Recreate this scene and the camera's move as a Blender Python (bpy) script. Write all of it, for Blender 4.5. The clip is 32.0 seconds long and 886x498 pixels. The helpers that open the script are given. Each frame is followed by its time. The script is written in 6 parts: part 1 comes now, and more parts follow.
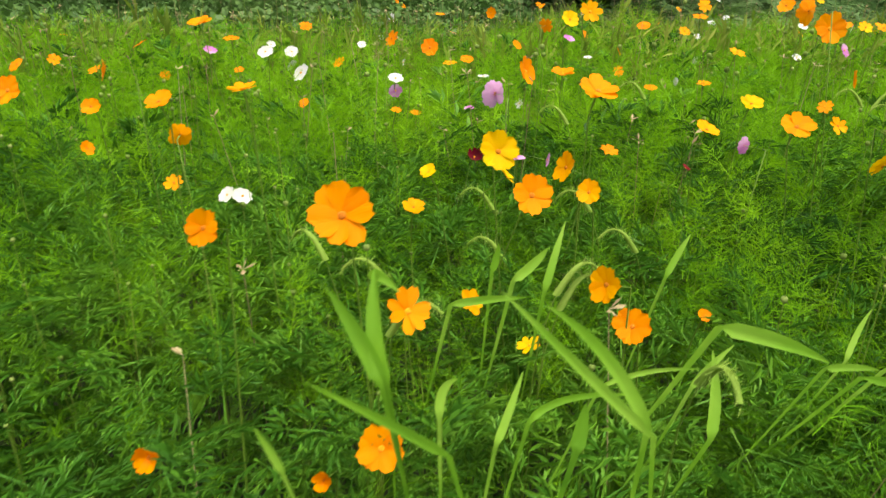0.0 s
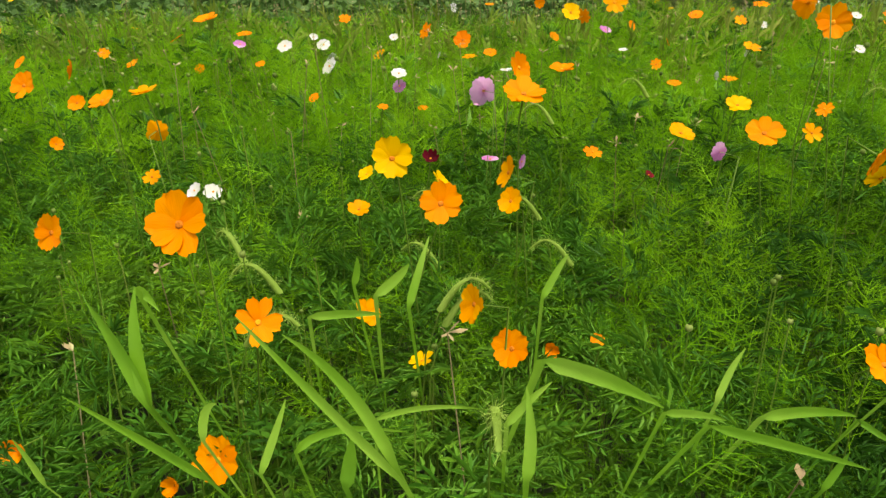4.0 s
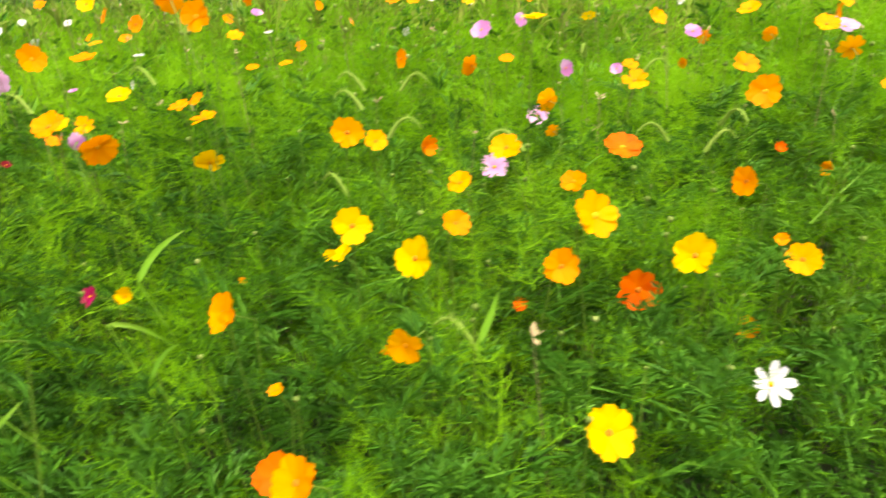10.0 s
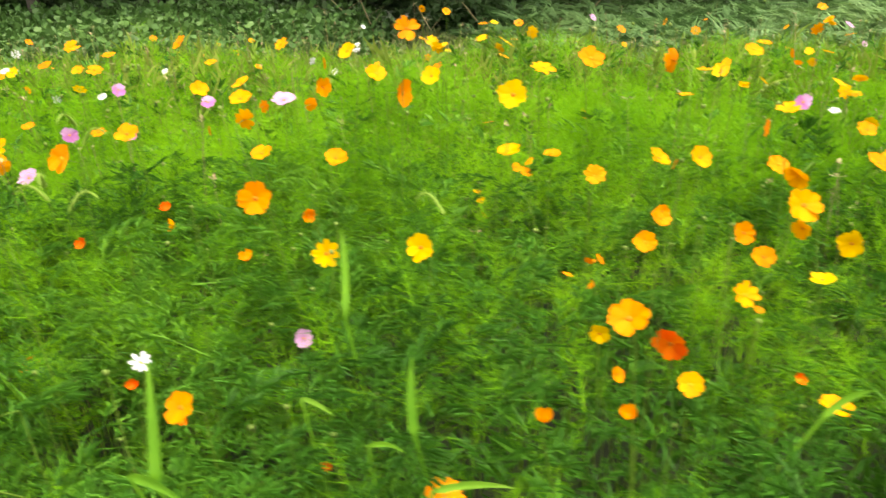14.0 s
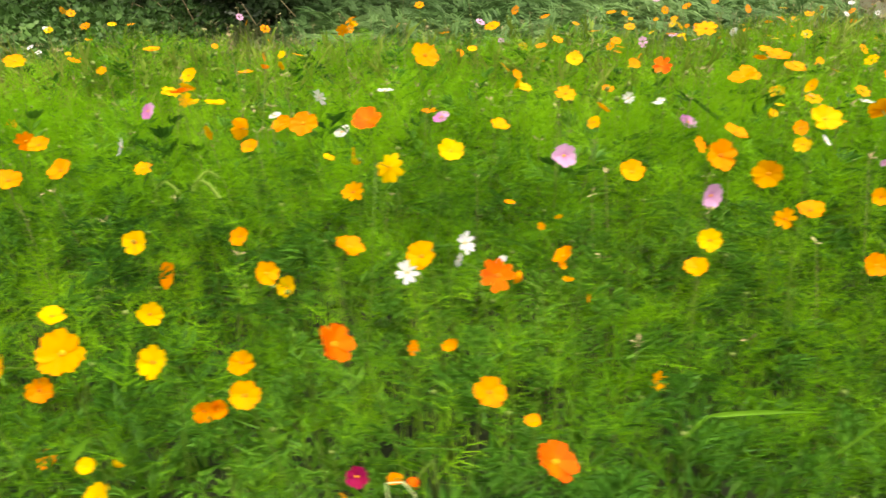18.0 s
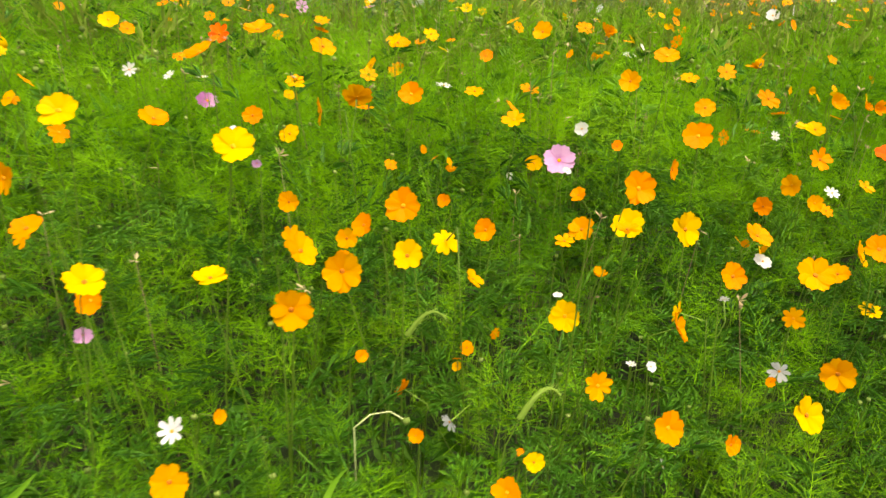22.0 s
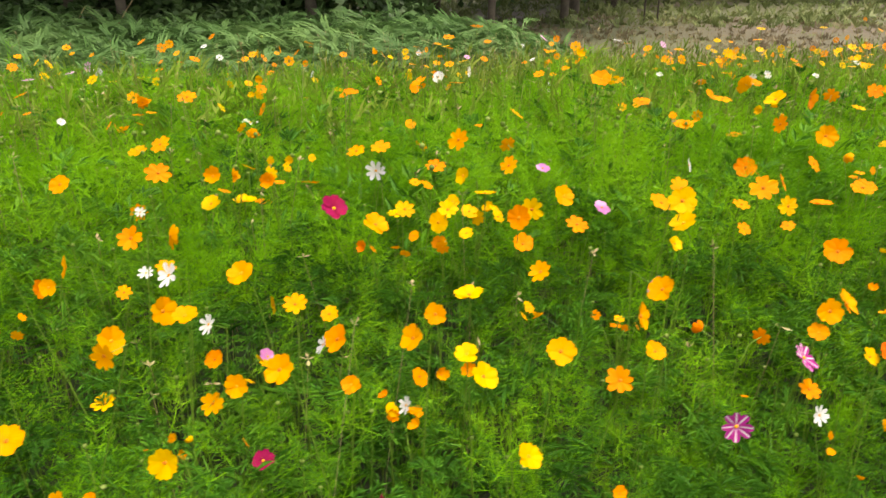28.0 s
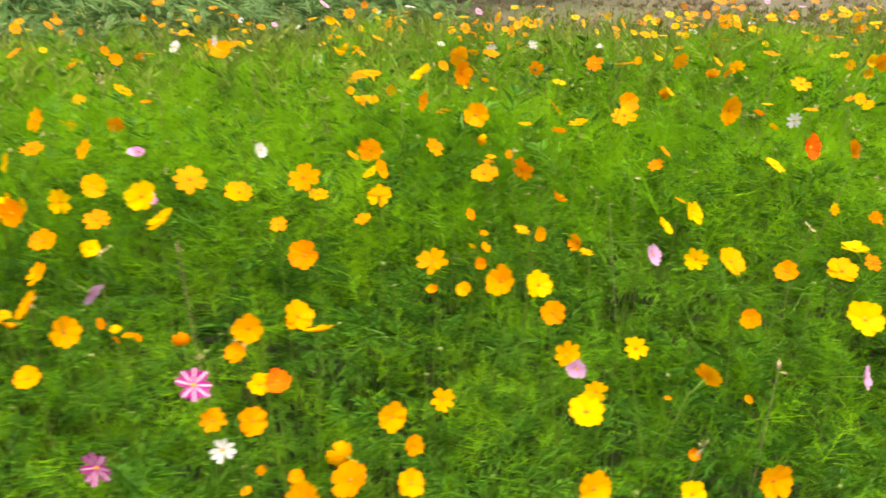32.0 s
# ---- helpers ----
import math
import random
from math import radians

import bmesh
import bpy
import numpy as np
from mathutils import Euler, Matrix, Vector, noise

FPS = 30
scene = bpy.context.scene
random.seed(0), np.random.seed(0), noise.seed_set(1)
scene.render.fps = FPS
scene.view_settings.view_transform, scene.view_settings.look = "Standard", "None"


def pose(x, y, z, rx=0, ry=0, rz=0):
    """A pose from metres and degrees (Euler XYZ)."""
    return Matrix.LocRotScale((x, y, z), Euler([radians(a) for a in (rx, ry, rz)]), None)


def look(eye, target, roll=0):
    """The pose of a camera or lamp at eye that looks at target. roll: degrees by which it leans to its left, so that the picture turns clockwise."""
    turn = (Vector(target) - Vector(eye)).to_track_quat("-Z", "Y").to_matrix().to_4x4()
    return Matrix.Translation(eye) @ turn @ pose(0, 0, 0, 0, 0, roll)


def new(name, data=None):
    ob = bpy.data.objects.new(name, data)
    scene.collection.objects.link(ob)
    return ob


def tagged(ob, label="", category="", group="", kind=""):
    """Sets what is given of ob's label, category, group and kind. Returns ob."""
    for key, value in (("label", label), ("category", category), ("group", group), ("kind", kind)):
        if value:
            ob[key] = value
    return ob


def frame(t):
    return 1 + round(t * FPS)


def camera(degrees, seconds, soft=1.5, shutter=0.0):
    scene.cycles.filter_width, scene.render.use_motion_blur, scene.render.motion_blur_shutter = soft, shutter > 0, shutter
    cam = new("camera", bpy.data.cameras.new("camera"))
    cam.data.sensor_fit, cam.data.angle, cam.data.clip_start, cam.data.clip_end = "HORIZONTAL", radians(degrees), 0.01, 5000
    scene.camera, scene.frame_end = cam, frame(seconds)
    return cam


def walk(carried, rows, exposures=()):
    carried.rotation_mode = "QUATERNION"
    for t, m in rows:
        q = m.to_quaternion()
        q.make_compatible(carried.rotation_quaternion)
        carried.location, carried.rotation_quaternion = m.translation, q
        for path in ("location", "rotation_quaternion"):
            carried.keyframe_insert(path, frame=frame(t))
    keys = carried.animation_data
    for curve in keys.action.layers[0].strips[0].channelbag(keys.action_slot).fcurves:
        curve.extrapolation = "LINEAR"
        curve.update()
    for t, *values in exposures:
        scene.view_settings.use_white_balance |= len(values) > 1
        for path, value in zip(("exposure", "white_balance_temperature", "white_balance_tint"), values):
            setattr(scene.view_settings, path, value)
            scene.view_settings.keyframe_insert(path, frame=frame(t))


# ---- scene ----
cam = camera(64.2, 32.0, 1.4, 0.5)
PATH = [
    (0, (0.203, 0.059, 1.253), (0.188, 1.886, 0.440), 0.3),
    (0.5, (0.308, 0.107, 1.262), (0.215, 1.935, 0.456), -1.8),
    (1, (0.438, 0.096, 1.266), (0.216, 1.911, 0.457), -0.1),
    (1.5, (0.475, 0.109, 1.266), (0.174, 1.910, 0.450), -0.5),
    (2, (0.462, 0.111, 1.265), (0.186, 1.911, 0.438), -0.2),
    (2.5, (0.461, 0.113, 1.267), (0.168, 1.911, 0.442), -1.3),
    (3, (0.458, 0.113, 1.266), (0.143, 1.915, 0.457), -1.0),
    (3.5, (0.461, 0.117, 1.265), (0.156, 1.907, 0.426), -1.3),
    (5.5, (0.460, 0.122, 1.263), (0.161, 1.909, 0.418), -1.5),
    (6, (0.460, 0.129, 1.264), (0.194, 1.924, 0.423), -1.5),
    (6.5, (0.472, 0.130, 1.262), (0.341, 1.952, 0.448), -1.5),
    (7, (0.562, 0.106, 1.274), (0.451, 1.929, 0.459), -2.9),
    (7.5, (0.724, 0.084, 1.278), (0.669, 1.900, 0.443), -0.5),
    (8, (0.847, 0.105, 1.280), (0.858, 1.902, 0.403), -0.8),
    (8.5, (0.984, 0.175, 1.246), (0.851, 1.943, 0.319), -1.2),
    (9, (1.142, 0.203, 1.268), (0.867, 1.934, 0.305), -3.0),
    (9.5, (1.360, 0.166, 1.285), (1.077, 1.903, 0.334), -0.4),
    (10, (1.514, 0.190, 1.290), (1.259, 1.948, 0.372), -2.4),
    (10.5, (1.648, 0.205, 1.274), (1.444, 2.007, 0.430), -1.9),
    (11, (1.743, 0.228, 1.286), (1.550, 2.038, 0.457), -1.9),
    (11.5, (1.847, 0.221, 1.284), (1.646, 2.035, 0.466), -3.9),
    (12, (2.022, 0.170, 1.300), (1.743, 1.991, 0.520), -2.5),
    (12.5, (2.195, 0.137, 1.296), (1.970, 1.952, 0.488), -3.6),
    (13, (2.368, 0.171, 1.283), (2.145, 2.006, 0.519), -3.0),
    (13.5, (2.550, 0.201, 1.299), (2.383, 2.053, 0.563), -1.7),
    (14, (2.768, 0.186, 1.305), (2.548, 2.017, 0.530), -1.9),
    (14.5, (2.963, 0.174, 1.309), (2.852, 2.005, 0.510), -0.3),
    (15, (3.134, 0.238, 1.285), (3.113, 2.082, 0.512), 0.3),
    (15.5, (3.331, 0.323, 1.290), (3.418, 2.171, 0.530), 0.1),
    (17.5, (4.145, 0.363, 1.276), (4.088, 2.184, 0.451), -2.3),
    (18, (4.359, 0.360, 1.288), (4.239, 2.189, 0.489), -2.3),
    (18.5, (4.600, 0.347, 1.301), (4.503, 2.164, 0.471), -1.4),
    (19, (4.727, 0.406, 1.279), (4.709, 2.225, 0.448), -0.1),
    (19.5, (4.902, 0.508, 1.264), (4.869, 2.315, 0.408), 0.5),
    (20, (5.019, 0.544, 1.263), (5.054, 2.334, 0.371), -1.8),
    (20.5, (5.206, 0.520, 1.272), (5.193, 2.317, 0.393), -0.7),
    (21, (5.317, 0.490, 1.278), (5.354, 2.286, 0.400), -0.4),
    (21.5, (5.354, 0.531, 1.269), (5.477, 2.325, 0.392), 1.3),
    (22, (5.425, 0.636, 1.259), (5.568, 2.420, 0.366), 2.2),
    (22.5, (5.515, 0.680, 1.263), (5.624, 2.445, 0.330), -0.1),
    (23, (5.690, 0.660, 1.288), (5.669, 2.442, 0.381), 1.0),
    (23.5, (5.834, 0.646, 1.290), (5.885, 2.418, 0.363), 0.9),
    (24, (5.936, 0.686, 1.275), (6.023, 2.446, 0.329), 0.4),
    (24.5, (6.072, 0.745, 1.255), (6.196, 2.486, 0.280), 1.7),
    (25, (6.199, 0.760, 1.268), (6.334, 2.495, 0.284), -0.3),
    (25.5, (6.377, 0.713, 1.289), (6.397, 2.478, 0.350), -0.1),
    (26, (6.549, 0.665, 1.287), (6.592, 2.430, 0.347), 1.0),
    (26.5, (6.663, 0.700, 1.282), (6.734, 2.468, 0.351), 0.7),
    (28.5, (7.155, 0.665, 1.319), (7.162, 2.526, 0.585), -0.1),
    (29, (7.224, 0.659, 1.318), (7.285, 2.517, 0.581), -0.8),
    (29.5, (7.306, 0.732, 1.300), (7.378, 2.577, 0.531), 1.2),
    (30, (7.416, 0.794, 1.291), (7.524, 2.608, 0.455), -0.2),
    (30.5, (7.570, 0.784, 1.296), (7.584, 2.604, 0.468), -1.8),
    (31, (7.749, 0.732, 1.313), (7.693, 2.562, 0.507), 0.1),
    (31.5, (7.877, 0.757, 1.311), (7.862, 2.589, 0.507), -0.9),
    (32, (8.018, 0.856, 1.296), (8.078, 2.670, 0.456), 0.3),
]
EXPOSURES = [(0.00, 1.91, 7200, 10), (0.35, 1.96, 7200, 10), (0.60, 1.31, 7200, 10), (1.00, 1.26, 7200, 10), (1.50, 1.52, 7200, 10), (2.00, 1.67, 7250, 10), (3.00, 1.66, 7450, 10), (6.00, 1.57, 7550, 10), (7.00, 2.09, 7600, 10), (8.00, 2.45, 7800, 10), (9.00, 2.55, 8000, 10), (10.00, 2.37, 7700, 10), (11.00, 2.57, 7750, 10), (12.00, 2.48, 7700, 10), (13.00, 2.46, 7650, 10), (14.00, 2.42, 7400, 10), (15.00, 2.32, 7600, 10), (18.00, 2.14, 7700, 10), (19.00, 2.35, 7750, 10), (20.00, 2.02, 7900, 10), (21.00, 2.06, 8000, 10), (22.00, 2.00, 8050, 10), (22.50, 2.00, 8050, 10), (23.00, 2.31, 8000, 10), (23.50, 2.01, 8050, 10), (24.00, 1.91, 8050, 10), (25.00, 2.36, 8100, 10), (26.00, 1.92, 8050, 10), (29.00, 1.99, 7400, 10), (30.00, 1.93, 7700, 10), (31.00, 1.87, 7750, 10), (32.00, 2.15, 7800, 10)]
walk(cam, [(t, look(eye, target, roll)) for t, eye, target, roll in PATH], EXPOSURES)

# ---- light ----
world = bpy.data.worlds.new("overcast_sky")
scene.world = world
world.use_nodes = True
wn = world.node_tree.nodes
sky = wn.new("ShaderNodeTexSky")
sky.sky_type = "NISHITA"
sky.sun_disc = False
sky.sun_elevation, sky.sun_rotation = radians(79), radians(122)
sky.air_density, sky.dust_density = 1.0, 4.0
cloud = wn.new("ShaderNodeHueSaturation")  # a thin even cloud takes most of the blue out of the sky
cloud.inputs["Saturation"].default_value = 0.3
world.node_tree.links.new(sky.outputs[0], cloud.inputs["Color"])
world.node_tree.links.new(cloud.outputs[0], wn["Background"].inputs[0])
wn["Background"].inputs[1].default_value = 0.15

sun_data = bpy.data.lights.new("sun", "SUN")
sun_data.energy, sun_data.angle, sun_data.color = 1.5, radians(20), (1.0, 0.95, 0.84)
sun = new("sun", sun_data)
sun.matrix_world = look((0, 0, 0), (-0.16, 0.1, -1.0))


# ---- materials ----
def nodes_of(name):
    m = bpy.data.materials.new(name)
    m.use_nodes = True
    t = m.node_tree
    return m, t.nodes, t.links, t.nodes["Principled BSDF"]


def ramp(nodes, stops):
    r = nodes.new("ShaderNodeValToRGB")
    e = r.color_ramp.elements
    while len(e) < len(stops):
        e.new(0.5)
    for k, (p, c) in enumerate(stops):
        e[k].position, e[k].color = p, (*c, 1)
    return r


def thin_leaf(name, stops, through_share=0.4, rough=0.5, patch=1.6, island=True, sheen=0.22, mixed=0.45):
    """Leaf tissue: varied greens by leaf and by patch, part of the light passes through."""
    m, n, l, b = nodes_of(name)
    r = ramp(n, stops)
    mixv = n.new("ShaderNodeMath")
    mixv.operation = "MULTIPLY_ADD"
    tex = n.new("ShaderNodeTexNoise")
    tex.inputs["Scale"].default_value, tex.inputs["Detail"].default_value = patch, 3
    geo = n.new("ShaderNodeNewGeometry")
    co = n.new("ShaderNodeTexCoord")
    l.new(co.outputs["Object"], tex.inputs["Vector"])
    src = geo.outputs["Random Per Island"] if island else n.new("ShaderNodeObjectInfo").outputs["Random"]
    l.new(src, mixv.inputs[0])
    mixv.inputs[1].default_value = mixed
    sub = n.new("ShaderNodeMath")
    sub.operation = "MULTIPLY_ADD"
    sub.inputs[1].default_value, sub.inputs[2].default_value = 1.6, -0.52
    l.new(tex.outputs[0], sub.inputs[0])
    l.new(sub.outputs[0], mixv.inputs[2])
    l.new(mixv.outputs[0], r.inputs[0])
    l.new(r.outputs[0], b.inputs["Base Color"])
    b.inputs["Roughness"].default_value = rough
    b.inputs["Specular IOR Level"].default_value = sheen
    tr = n.new("ShaderNodeBsdfTranslucent")
    l.new(r.outputs[0], tr.inputs[0])
    mx = n.new("ShaderNodeMixShader")
    mx.inputs[0].default_value = through_share
    l.new(b.outputs[0], mx.inputs[1])
    l.new(tr.outputs[0], mx.inputs[2])
    l.new(mx.outputs[0], n["Material Output"].inputs["Surface"])
    return m


def petal_stuff(name, tip, base, edge=None, rough=0.6, glow=0.36):
    """Petal tissue: the claw is deeper than the tip, fine veins run along it, every petal differs a little."""
    m, n, l, b = nodes_of(name)
    co = n.new("ShaderNodeTexCoord")
    sep = n.new("ShaderNodeSeparateXYZ")
    l.new(co.outputs["Object"], sep.inputs[0])
    r = ramp(n, [(0.05, base), (0.45, tip), (1.0, tip)])
    l.new(sep.outputs["Y"], r.inputs[0])
    col = r.outputs[0]
    if edge:
        ab = n.new("ShaderNodeMath")
        ab.operation = "ABSOLUTE"
        l.new(sep.outputs["X"], ab.inputs[0])
        er = ramp(n, [(0.025, (0, 0, 0)), (0.075, (1, 1, 1))])
        l.new(ab.outputs[0], er.inputs[0])
        em = n.new("ShaderNodeMix")
        em.data_type = "RGBA"
        l.new(er.outputs[0], em.inputs[0])
        l.new(col, em.inputs[6])
        em.inputs[7].default_value = (*edge, 1)
        col = em.outputs[2]
    wave = n.new("ShaderNodeTexNoise")
    mp = n.new("ShaderNodeMapping")
    mp.inputs["Scale"].default_value = (26, 2.2, 1)
    l.new(co.outputs["Object"], mp.inputs[0])
    l.new(mp.outputs[0], wave.inputs["Vector"])
    wave.inputs["Scale"].default_value = 1.0
    hs = n.new("ShaderNodeHueSaturation")
    l.new(col, hs.inputs["Color"])
    info = n.new("ShaderNodeObjectInfo")
    vv = n.new("ShaderNodeMapRange")
    vv.inputs[3].default_value, vv.inputs[4].default_value = 0.86, 1.08
    l.new(wave.outputs[0], vv.inputs[0])
    l.new(vv.outputs[0], hs.inputs["Value"])
    hv = n.new("ShaderNodeMapRange")
    hv.inputs[3].default_value, hv.inputs[4].default_value = 0.493, 0.507
    l.new(info.outputs["Random"], hv.inputs[0])
    l.new(hv.outputs[0], hs.inputs["Hue"])
    l.new(hs.outputs[0], b.inputs["Base Color"])
    b.inputs["Roughness"].default_value = rough
    b.inputs["Specular IOR Level"].default_value = 0.06
    bump = n.new("ShaderNodeBump")
    bump.inputs["Strength"].default_value, bump.inputs["Distance"].default_value = 0.15, 0.02
    l.new(wave.outputs[0], bump.inputs["Height"])
    l.new(bump.outputs[0], b.inputs["Normal"])
    tr = n.new("ShaderNodeBsdfTranslucent")
    l.new(hs.outputs[0], tr.inputs[0])
    mx = n.new("ShaderNodeMixShader")
    mx.inputs[0].default_value = glow
    l.new(b.outputs[0], mx.inputs[1])
    l.new(tr.outputs[0], mx.inputs[2])
    l.new(mx.outputs[0], n["Material Output"].inputs["Surface"])
    return m


def rough_stuff(name, c1, c2, scale, rough=0.9, bump=0.4, c3=None):
    m, n, l, b = nodes_of(name)
    tex = n.new("ShaderNodeTexNoise")
    tex.inputs["Scale"].default_value, tex.inputs["Detail"].default_value, tex.inputs["Roughness"].default_value = scale, 8, 0.65
    co = n.new("ShaderNodeTexCoord")
    l.new(co.outputs["Object"], tex.inputs["Vector"])
    r = ramp(n, [(0.32, c1), (0.68, c2)])
    l.new(tex.outputs[0], r.inputs[0])
    col = r.outputs[0]
    if c3:
        big = n.new("ShaderNodeTexNoise")
        big.inputs["Scale"].default_value = scale * 0.07
        l.new(co.outputs["Object"], big.inputs["Vector"])
        br = ramp(n, [(0.42, (0, 0, 0)), (0.6, (1, 1, 1))])
        l.new(big.outputs[0], br.inputs[0])
        mx = n.new("ShaderNodeMix")
        mx.data_type = "RGBA"
        l.new(br.outputs[0], mx.inputs[0])
        l.new(col, mx.inputs[6])
        mx.inputs[7].default_value = (*c3, 1)
        col = mx.outputs[2]
    l.new(col, b.inputs["Base Color"])
    b.inputs["Roughness"].default_value = rough
    b.inputs["Specular IOR Level"].default_value = 0.25
    bp = n.new("ShaderNodeBump")
    bp.inputs["Strength"].default_value = bump
    l.new(tex.outputs[0], bp.inputs["Height"])
    l.new(bp.outputs[0], b.inputs["Normal"])
    return m


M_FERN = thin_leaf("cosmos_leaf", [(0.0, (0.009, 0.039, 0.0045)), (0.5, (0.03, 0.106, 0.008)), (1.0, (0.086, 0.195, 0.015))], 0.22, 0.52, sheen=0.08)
M_THREAD = thin_leaf("feathery_leaf", [(0.0, (0.05, 0.155, 0.0045)), (0.5, (0.127, 0.305, 0.008)), (1.0, (0.225, 0.43, 0.017))], 0.42, 0.65, 2.4, sheen=0.05, mixed=0.3)
M_MEADOW = thin_leaf("far_meadow_leaf", [(0.0, (0.042, 0.088, 0.01)), (0.5, (0.105, 0.165, 0.02)), (1.0, (0.185, 0.22, 0.04))], 0.4, 0.65, 1.2, sheen=0.06)
M_STEM = thin_leaf("green_stem", [(0.0, (0.0496, 0.105, 0.0093)), (0.6, (0.093, 0.167, 0.0155)), (1.0, (0.174, 0.223, 0.0434))], 0.1)
M_BLADE = thin_leaf("grass_blade", [(0.0, (0.07, 0.2, 0.012)), (0.5, (0.14, 0.32, 0.02)), (1.0, (0.26, 0.44, 0.06))], 0.42, 0.4, 9.0, False, sheen=0.28)
M_REED = thin_leaf("reed_leaf", [(0.0, (0.0264, 0.066, 0.0185)), (0.5, (0.0561, 0.119, 0.033)), (1.0, (0.112, 0.191, 0.0594))], 0.35, 0.55, 0.7, sheen=0.15)
M_VINE = thin_leaf("vine_leaf", [(0.0, (0.017, 0.048, 0.0093)), (0.5, (0.0395, 0.0935, 0.0195)), (1.0, (0.074, 0.142, 0.034))], 0.3, 0.5, 0.9, sheen=0.15)
M_TREE = thin_leaf("tree_leaf", [(0.0, (0.0175, 0.0385, 0.0112)), (0.5, (0.035, 0.07, 0.0196)), (1.0, (0.07, 0.119, 0.035))], 0.25, 0.5, 0.4)
M_VERGE = thin_leaf("verge_leaf", [(0.0, (0.0512, 0.0768, 0.0224)), (0.5, (0.106, 0.134, 0.0448)), (1.0, (0.173, 0.179, 0.0768))], 0.3, 0.6, 0.5)
M_DRY = thin_leaf("dry_grass", [(0.0, (0.0868, 0.0682, 0.0434)), (0.5, (0.149, 0.118, 0.0744)), (1.0, (0.161, 0.155, 0.0744))], 0.25, 0.7, 0.5)
M_FOX = thin_leaf("foxtail_bristle", [(0.0, (0.132, 0.238, 0.0264)), (0.5, (0.198, 0.317, 0.0462)), (1.0, (0.277, 0.363, 0.0924))], 0.5, 0.7, 4)
M_BUD = thin_leaf("bud_green", [(0.0, (0.04, 0.07, 0.012)), (0.5, (0.1, 0.155, 0.028)), (1.0, (0.19, 0.24, 0.07))], 0.15, 0.6, 3, sheen=0.1)
M_PALE = thin_leaf("pale_stalk", [(0.0, (0.2, 0.26, 0.09)), (0.5, (0.33, 0.38, 0.17)), (1.0, (0.45, 0.46, 0.27))], 0.2, 0.5, 3)
# shade of the gaps between leaves is put into this near-black soil colour
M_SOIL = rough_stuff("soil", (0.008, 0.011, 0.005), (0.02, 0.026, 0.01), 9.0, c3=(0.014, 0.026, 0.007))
M_FIELD = rough_stuff("dry_field", (0.044, 0.0355, 0.0252), (0.086, 0.0695, 0.052), 5, c3=(0.06, 0.063, 0.033))
M_BARK = rough_stuff("bark", (0.024, 0.0192, 0.0144), (0.072, 0.06, 0.044), 6.0)
M_DISC = rough_stuff("flower_disc", (0.462, 0.132, 0.00264), (0.561, 0.264, 0.0066), 40, 0.95, 0.2)
M_DARKDISC = rough_stuff("dark_flower_disc", (0.18, 0.042, 0.0024), (0.45, 0.15, 0.0048), 40, 0.95, 0.2)
M_STRAW = thin_leaf("dry_stalk", [(0.0, (0.066, 0.0462, 0.0264)), (0.5, (0.172, 0.132, 0.066)), (1.0, (0.238, 0.224, 0.106))], 0.1, 0.8, 2)
M_SIGN = rough_stuff("white_board", (0.624, 0.624, 0.608), (0.672, 0.672, 0.656), 6.0, 0.5, 0.05)

PETALS = {
    "orange": petal_stuff("orange_petal", (0.58, 0.185, 0.001), (0.57, 0.16, 0.001)),
    "deep": petal_stuff("deep_orange_petal", (0.57, 0.085, 0.002), (0.56, 0.11, 0.002)),
    "gold": petal_stuff("golden_petal", (0.56, 0.232, 0.001), (0.55, 0.2, 0.001)),
    "yellow": petal_stuff("yellow_petal", (0.53, 0.315, 0.002), (0.52, 0.27, 0.002)),
    "white": petal_stuff("white_petal", (0.47, 0.47, 0.48), (0.44, 0.45, 0.4)),
    "pink": petal_stuff("pink_petal", (0.44, 0.24, 0.4), (0.34, 0.12, 0.29)),
    "magenta": petal_stuff("magenta_petal", (0.22, 0.005, 0.05), (0.16, 0.004, 0.03)),
    "wine": petal_stuff("wine_red_petal", (0.1, 0.004, 0.009), (0.06, 0.003, 0.005)),
    "striped": petal_stuff("striped_petal", (0.5, 0.41, 0.47), (0.36, 0.07, 0.24), (0.28, 0.018, 0.17)),
}

# ---- shapes ----
rng = np.random.default_rng(7)


def mesh_of(name, verts, quads, mat, smooth=False):
    """A mesh from arrays of points and faces, all of three or all of four corners."""
    verts, quads = np.asarray(verts, np.float32).reshape(-1, 3), np.asarray(quads, np.int32)
    corners = quads.shape[-1]
    me = bpy.data.meshes.new(name)
    me.vertices.add(len(verts))
    me.vertices.foreach_set("co", verts.ravel())
    me.loops.add(quads.size)
    me.loops.foreach_set("vertex_index", quads.ravel())
    me.polygons.add(len(quads))
    me.polygons.foreach_set("loop_start", np.arange(0, quads.size, corners, dtype=np.int32))
    if smooth:
        me.polygons.foreach_set("use_smooth", np.ones(len(quads), bool))
    me.update(calc_edges=True)
    if mat:
        me.materials.append(mat)
    return me


def turns(yaw, lift, roll):
    """Turn matrices: +y of the template is raised by lift and swung by yaw, after a roll about its own length."""
    cy, sy, cl, sl, cr, sr = np.cos(yaw), np.sin(yaw), np.cos(lift), np.sin(lift), np.cos(roll), np.sin(roll)
    o, z = np.ones_like(cy), np.zeros_like(cy)
    m = lambda *r: np.stack(r, -1).reshape(-1, 3, 3)
    return m(cy, -sy, z, sy, cy, z, z, z, o) @ m(o, z, z, z, cl, -sl, z, sl, cl) @ m(cr, z, sr, z, o, z, -sr, z, cr)


